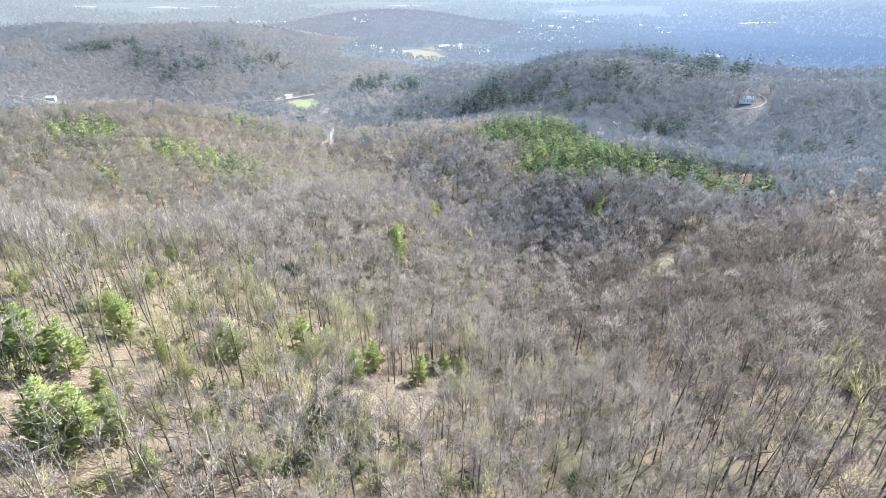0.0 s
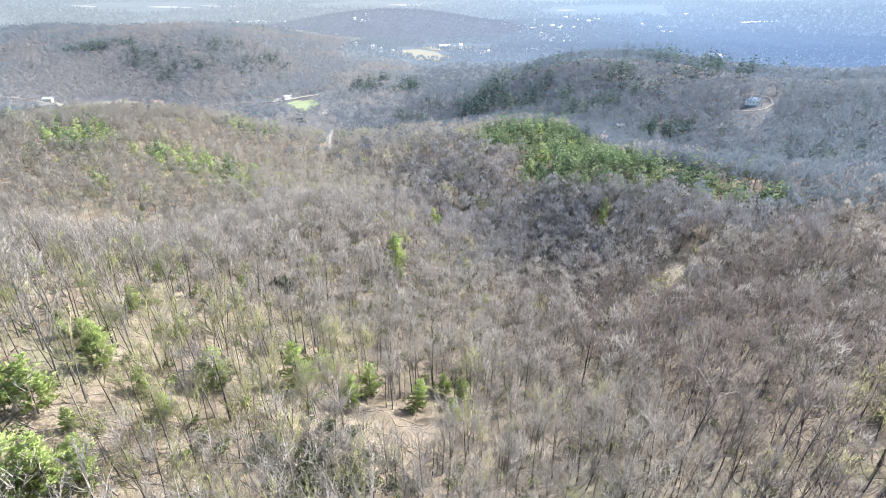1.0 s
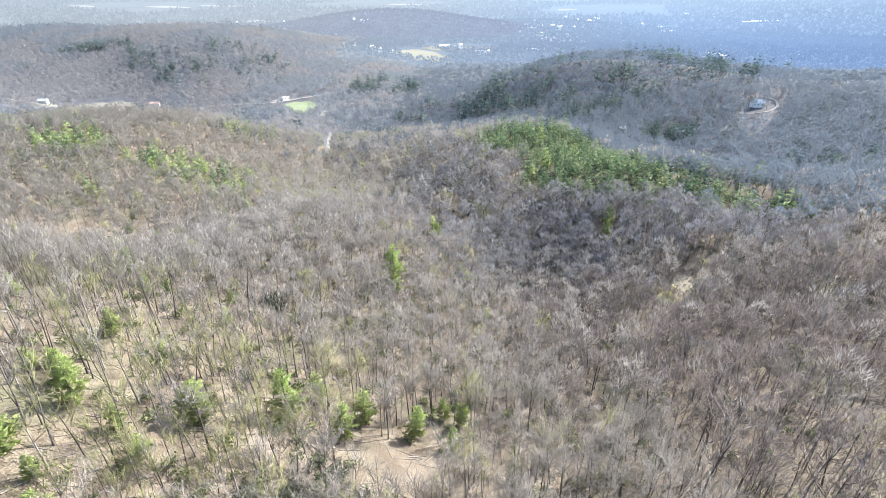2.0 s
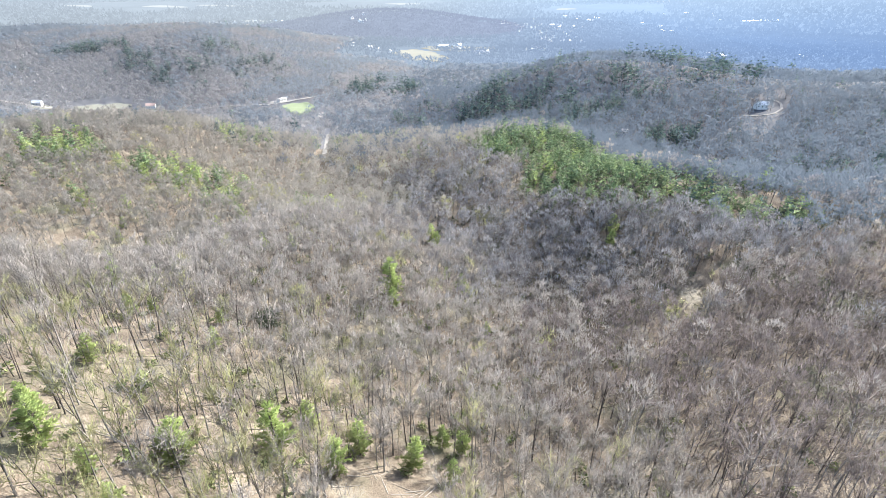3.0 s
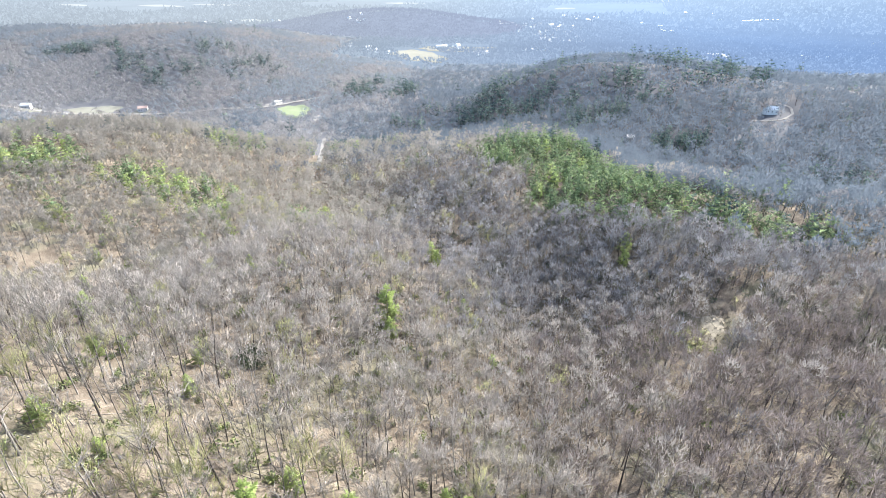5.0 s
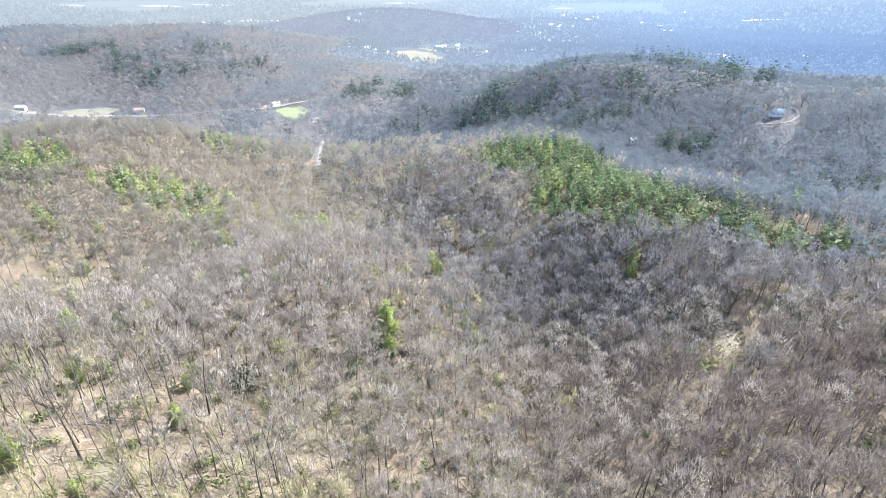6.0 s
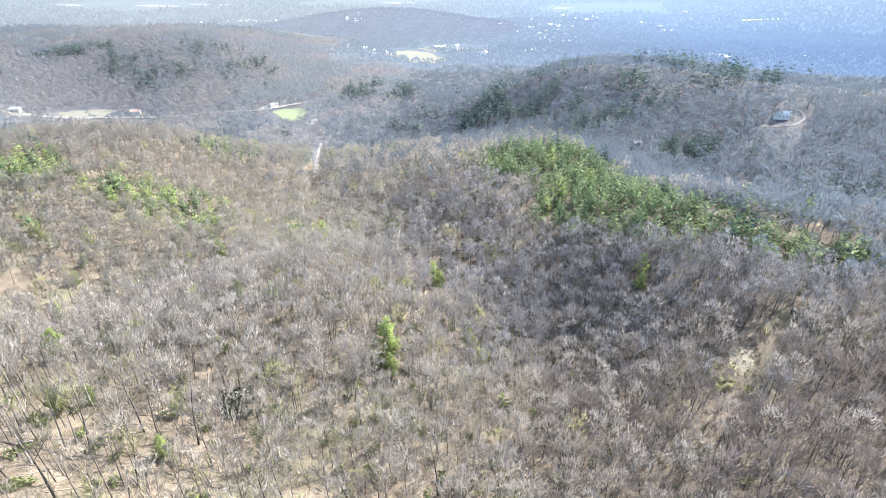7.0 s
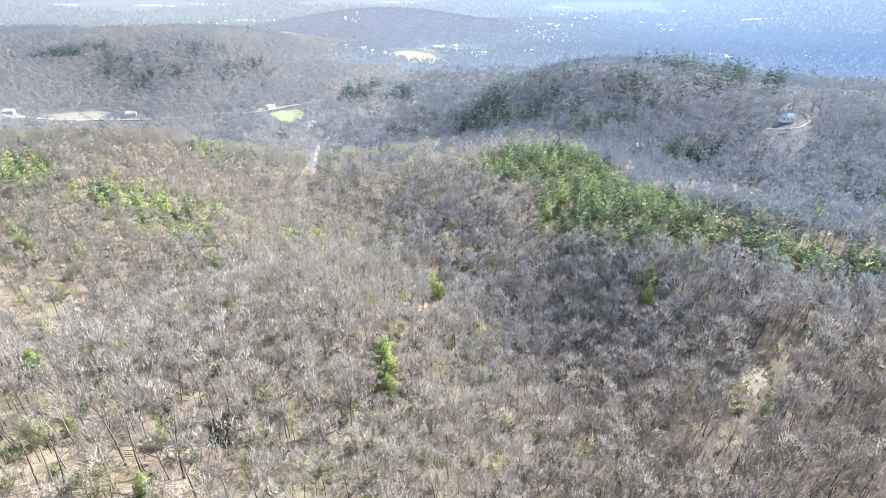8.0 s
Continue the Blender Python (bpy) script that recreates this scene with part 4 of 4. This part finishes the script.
for i, (x, y, h) in enumerate(SLOPE_PINES + SPUR_PINES):
    plant(pine_things, used, i, x, y, h / 15.0)

# ---- undergrowth and fallen wood ----
sapling = [puffed(*joined(sum(bare_tree(rng, 6.0, 3, 34, 0.09, 3, 5.0, 0.2, 0.22), []))) for _ in range(6)]
X, Y = jitter_grid(-230, 230, 40, 250, 4.1, rng)
ok = in_view(X, Y) & ~open_ground(X, Y) & (rng.uniform(size=X.size) < 0.9 - 0.4 * np.exp(-((X + 40) / 50) ** 2 - ((Y - 180) / 30) ** 2))
X, Y = X[ok], Y[ok]
which = rng.integers(0, len(sapling), len(X))
green = rng.uniform(size=X.size) < 0.9 * budding(X, Y) + 0.08
stuff("saplings", [scatter(sapling[k], X[which == k], Y[which == k], rng, (0.4, 1.2), 0.08, alt=green[which == k]) for k in range(len(sapling))], [BARK, TWIG, BUD], "thin bare saplings and brush under the trees", "shrubs")

bush = [puffed(*joined(shrub(rng, 2.4, 60)[1])) for _ in range(5)]
X = rng.normal(-30, 75, 900)
Y = rng.uniform(35, 260, 900)
ok = in_view(X, Y) & ~thinned(X, Y)
X, Y = X[ok], Y[ok]
which = rng.integers(0, len(bush), len(X))
stuff("undergrowth", [scatter(bush[k], X[which == k], Y[which == k], rng, (0.4, 1.3)) for k in range(len(bush))], [BARK, LAUREL], "low green evergreen shrubs under the bare trees", "shrubs")

# dark shrubs added to stand in for shade between the crowns
X, Y = jitter_grid(-130, 260, 130, 470, 4.2, rng)
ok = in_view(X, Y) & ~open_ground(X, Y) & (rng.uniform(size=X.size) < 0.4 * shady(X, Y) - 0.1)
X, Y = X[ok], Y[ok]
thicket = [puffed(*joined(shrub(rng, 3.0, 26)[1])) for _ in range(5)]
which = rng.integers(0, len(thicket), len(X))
stuff("laurel_thicket", [scatter(thicket[k], X[which == k], Y[which == k], rng, (0.7, 1.4)) for k in range(len(thicket))], [BARK, DARK_LAUREL], "dark evergreen shrubs added as shade under leafless trees", "shrubs")

# laurel patches on the near slope and beside the tall open-grown trees
X, Y = np.concatenate([rng.normal(-27, 7, 90), rng.normal(-65, 2.5, 24)]), np.concatenate([rng.normal(88, 8, 90), rng.normal(184, 3, 24)])
which = rng.integers(0, len(bush), len(X))
stuff("laurel_patch", [scatter(bush[k], X[which == k], Y[which == k], rng, (0.7, 1.5)) for k in range(len(bush))], [BARK, DARK_LAUREL], "dark evergreen laurel patch on the near slope", "shrubs")

# budding shrubs along the western edge of the small clearing
X, Y = rng.normal(96, 3.5, 20), rng.normal(210, 4.0, 20)
which = rng.integers(0, len(bush), len(X))
stuff("budding_shrubs", [scatter(bush[k], X[which == k], Y[which == k], rng, (0.5, 1.3)) for k in range(len(bush))], [BARK, BUD], "yellow-green budding shrubs at the edge of a clearing", "shrubs")


def tuft(rng):
    n = 14
    st = rng.normal(0, 0.18, (n, 3)) * np.array([1, 1, 0])
    return puffed(*joined([(*slivers(st, st + np.stack([rng.normal(0, 0.25, n), rng.normal(0, 0.25, n), rng.uniform(0.4, 0.9, n)], 1), 0.12, rng), 0)]))


# dry grass tufts over the small clearings
tufts = [tuft(rng) for _ in range(4)]
X, Y = jitter_grid(85, 205, 180, 240, 0.9, rng)
ok = open_ground(X, Y) & (rng.uniform(size=X.size) < 0.6)
X, Y = X[ok], Y[ok]
which = rng.integers(0, len(tufts), len(X))
stuff("dry_grass", [scatter(tufts[k], X[which == k], Y[which == k], rng, (0.5, 1.4)) for k in range(len(tufts))], [STRAW], "pale dry grass tufts in a forest clearing", "grass")


def log_pile(rng, n):
    """Fallen trunks and branches lying on the ground."""
    out = []
    for _ in range(n):
        x, y = rng.normal(-30, 50), rng.uniform(60, 235)
        a, ln = rng.uniform(0, 3.14), rng.uniform(2, 7.5)
        r = 0.02 * ln * rng.uniform(0.6, 1.3)
        xs = x + np.cos(a) * ln * np.array([-0.5, 0, 0.5])
        ys = y + np.sin(a) * ln * np.array([-0.5, 0, 0.5])
        V, F = tube(np.stack([xs, ys, ground_z(xs, ys) + r * 0.7], 1), [r, r * 0.8, r * 0.3], 4)
        out.append((V, F, np.zeros(len(F)), np.full(len(V), rng.uniform()), np.zeros(V.shape)))
    return out


stuff("fallen_wood", log_pile(rng, 2000), [DEADWOOD], "pale fallen trunks and branches on leaf litter", "fallen wood")


# ---- houses ----
def box_mesh(name, x0, x1, y0, y1, z0, z1, mat):
    bm = bmesh.new()
    bmesh.ops.create_cube(bm, size=1.0)
    for v in bm.verts:
        v.co = ((x0 + x1) / 2 + v.co.x * (x1 - x0), (y0 + y1) / 2 + v.co.y * (y1 - y0), (z0 + z1) / 2 + v.co.z * (z1 - z0))
    me = bpy.data.meshes.new(name)
    bm.to_mesh(me)
    bm.free()
    me.materials.append(mat)
    return me


def gable_mesh(name, w, d, z0, z1, rise, mat, over=0.5, thick=0.25, walls=False):
    """walls: the body up to the eaves with its two gables; else the two roof slopes with overhang and thickness. The ridge runs along x."""
    bm = bmesh.new()
    if walls:
        prof = [(-d / 2, z0), (d / 2, z0), (d / 2, z1), (0, z1 + rise), (-d / 2, z1)]
        x0, x1 = -w / 2, w / 2
    else:
        k = rise / (d / 2)
        e = d / 2 + over
        prof = [(-e, z1 - k * over + 0.05), (0, z1 + rise + 0.05), (e, z1 - k * over + 0.05), (e, z1 - k * over + 0.05 + thick), (0, z1 + rise + 0.05 + thick), (-e, z1 - k * over + 0.05 + thick)]
        x0, x1 = -w / 2 - over, w / 2 + over
    a = [bm.verts.new((x0, y, z)) for y, z in prof]
    b = [bm.verts.new((x1, y, z)) for y, z in prof]
    n = len(prof)
    for i in range(n):
        bm.faces.new((a[i], a[(i + 1) % n], b[(i + 1) % n], b[i]))
    if walls:
        bm.faces.new(a[::-1])
        bm.faces.new(b)
    else:
        for v in (a, b):
            bm.faces.new((v[0], v[1], v[4], v[5]))
            bm.faces.new((v[1], v[2], v[3], v[4]))
    bmesh.ops.recalc_face_normals(bm, faces=bm.faces)
    me = bpy.data.meshes.new(name)
    bm.to_mesh(me)
    bm.free()
    me.materials.append(mat)
    return me


def house(name, w, d, h, rise, wall_mat, roof_mat, label, group="", wing=None, wing_roof=None):
    root = new(name)
    bodies = [(0, 0, 0, w, d, h, rise)]
    if wing:
        bodies.append((wing[0], wing[1], 90, wing[2], wing[3], h * 0.96, rise * 0.9))
    for ox, oy, turn, bw, bd, bh, br in bodies:
        at = pose(ox, oy, 0, 0, 0, turn)
        wall = part("wall", gable_mesh("wall", bw, bd, -2.5, bh, br, wall_mat, walls=True), root)
        roof = part("roof", gable_mesh("roof", bw, bd, 0, bh, br, wing_roof if turn and wing_roof else roof_mat), root)
        wall.matrix_basis = roof.matrix_basis = at
        for sx in (-1, 1):
            for k in range(max(2, int(bw / 3.5))):
                x = -bw / 2 + bw * (k + 0.5) / max(2, int(bw / 3.5))
                win = part("window", box_mesh("window", x - 0.55, x + 0.55, sx * bd / 2 - 0.05, sx * bd / 2 + 0.06, 0.9, 2.4, PANE), root)
                win.matrix_basis = at
    part("chimney", box_mesh("chimney", w * 0.2, w * 0.2 + 1.0, -0.5, 0.5, h, h + rise + 1.0, GRAVEL), root)
    return tagged(root, label, "house", group)


def settle(ob, x, y, turn, size=1.0):
    ob.matrix_basis = pose(x, y, float(ground_z(x, y)) + 0.8, 0, 0, turn) @ Matrix.Scale(size, 4)


settle(house("hill_house", 16, 9, 4.6, 3.6, WHITE_SIDING, SHINGLE, "white hillside house with white and dark gabled roofs, curved driveway", wing=(-5, -5, 12, 7), wing_roof=WHITE_SIDING), 322, 556, 62, 0.8)
settle(house("cabin", 10, 7, 3.6, 2.6, WHITE_SIDING, SHINGLE, "small pale cabin with a dark roof among pines"), 228, 436, 30)
settle(house("farmhouse", 14, 9, 4.5, 3.0, SIDING, RED_SIDING, "valley farmhouse with a rusty red roof beside a field"), -491, 900, 20)
settle(house("farmhouse", 13, 8, 4.2, 2.8, SIDING, PALE_ROOF, "white valley farmhouse with a pale metal roof"), -644, 854, 10)
settle(house("roadside_house", 9, 7, 3.2, 2.2, SIDING, PALE_ROOF, "small white house beside a wooded hollow"), 186, 548, 25)
settle(house("lot_building", 15, 7, 3.4, 1.6, SIDING, PALE_ROOF, "long pale building with a metal roof on a gravel lot"), -272, 911, 60)

far_house = [house("far_house", 13, 8, 5, 3, WHITE_SIDING, PALE_ROOF, "tiny pale house among distant woods", "distant houses"), house("far_house", 18, 10, 6, 2.5, WHITE_SIDING, WHITE_SIDING, "tiny white house with a pale roof among distant woods", "distant houses")]
HAMLETS = ((276, 2232, 110, 10), (382, 2105, 130, 14), (407, 1957, 110, 14), (470, 2300, 200, 14), (-191, 1487, 60, 7), (736, 1470, 35, 9), (28, 1707, 60, 7), (89, 1512, 30, 5), (257, 1577, 50, 5), (437, 1864, 70, 8), (974, 1455, 50, 3), (1425, 1808, 120, 5), (-294, 2000, 120, 6), (991, 2312, 200, 8), (749, 2980, 200, 8), (-963, 2900, 250, 7), (1300, 3000, 300, 6))
n = 0
for hx, hy, spread, count in HAMLETS:
    for _ in range(count):
        x, y = hx + rng.normal(0, spread * 0.5), hy + rng.normal(0, spread * 0.5)
        m = far_house[n % 2] if n < 2 else copy_thing(far_house[n % 2], Matrix())
        settle(m, x, y, rng.uniform(0, 180), rng.uniform(0.7, 1.15) * max(1.0, y / 1900))
        n += 1

# a row of long white sheds far out on the plain, and pale fields beyond the hills
shed = house("far_shed", 38, 16, 7, 2.0, WHITE_SIDING, WHITE_SIDING, "long white shed far out on the hazy plain", "distant sheds")
settle(shed, 1460, 2690, 0)
for x in (1505, 1550, 1600):
    settle(copy_thing(shed, Matrix()), x, 2690 + rng.uniform(-10, 10), rng.uniform(-8, 8))
for x, y, rx, ry in ((-1738, 3557, 160, 60), (-2195, 3433, 120, 50), (-1390, 3693, 220, 60), (781, 3575, 90, 50), (1580, 3900, 160, 60), (-960, 2960, 130, 60), (-257, 3991, 200, 50)):
    draped("distant_field", (x, y, rx, ry, 0), FIELD_HAZE_GLOW, 3.0, "pale farm field on the hazy far plain", "field", 20.0)
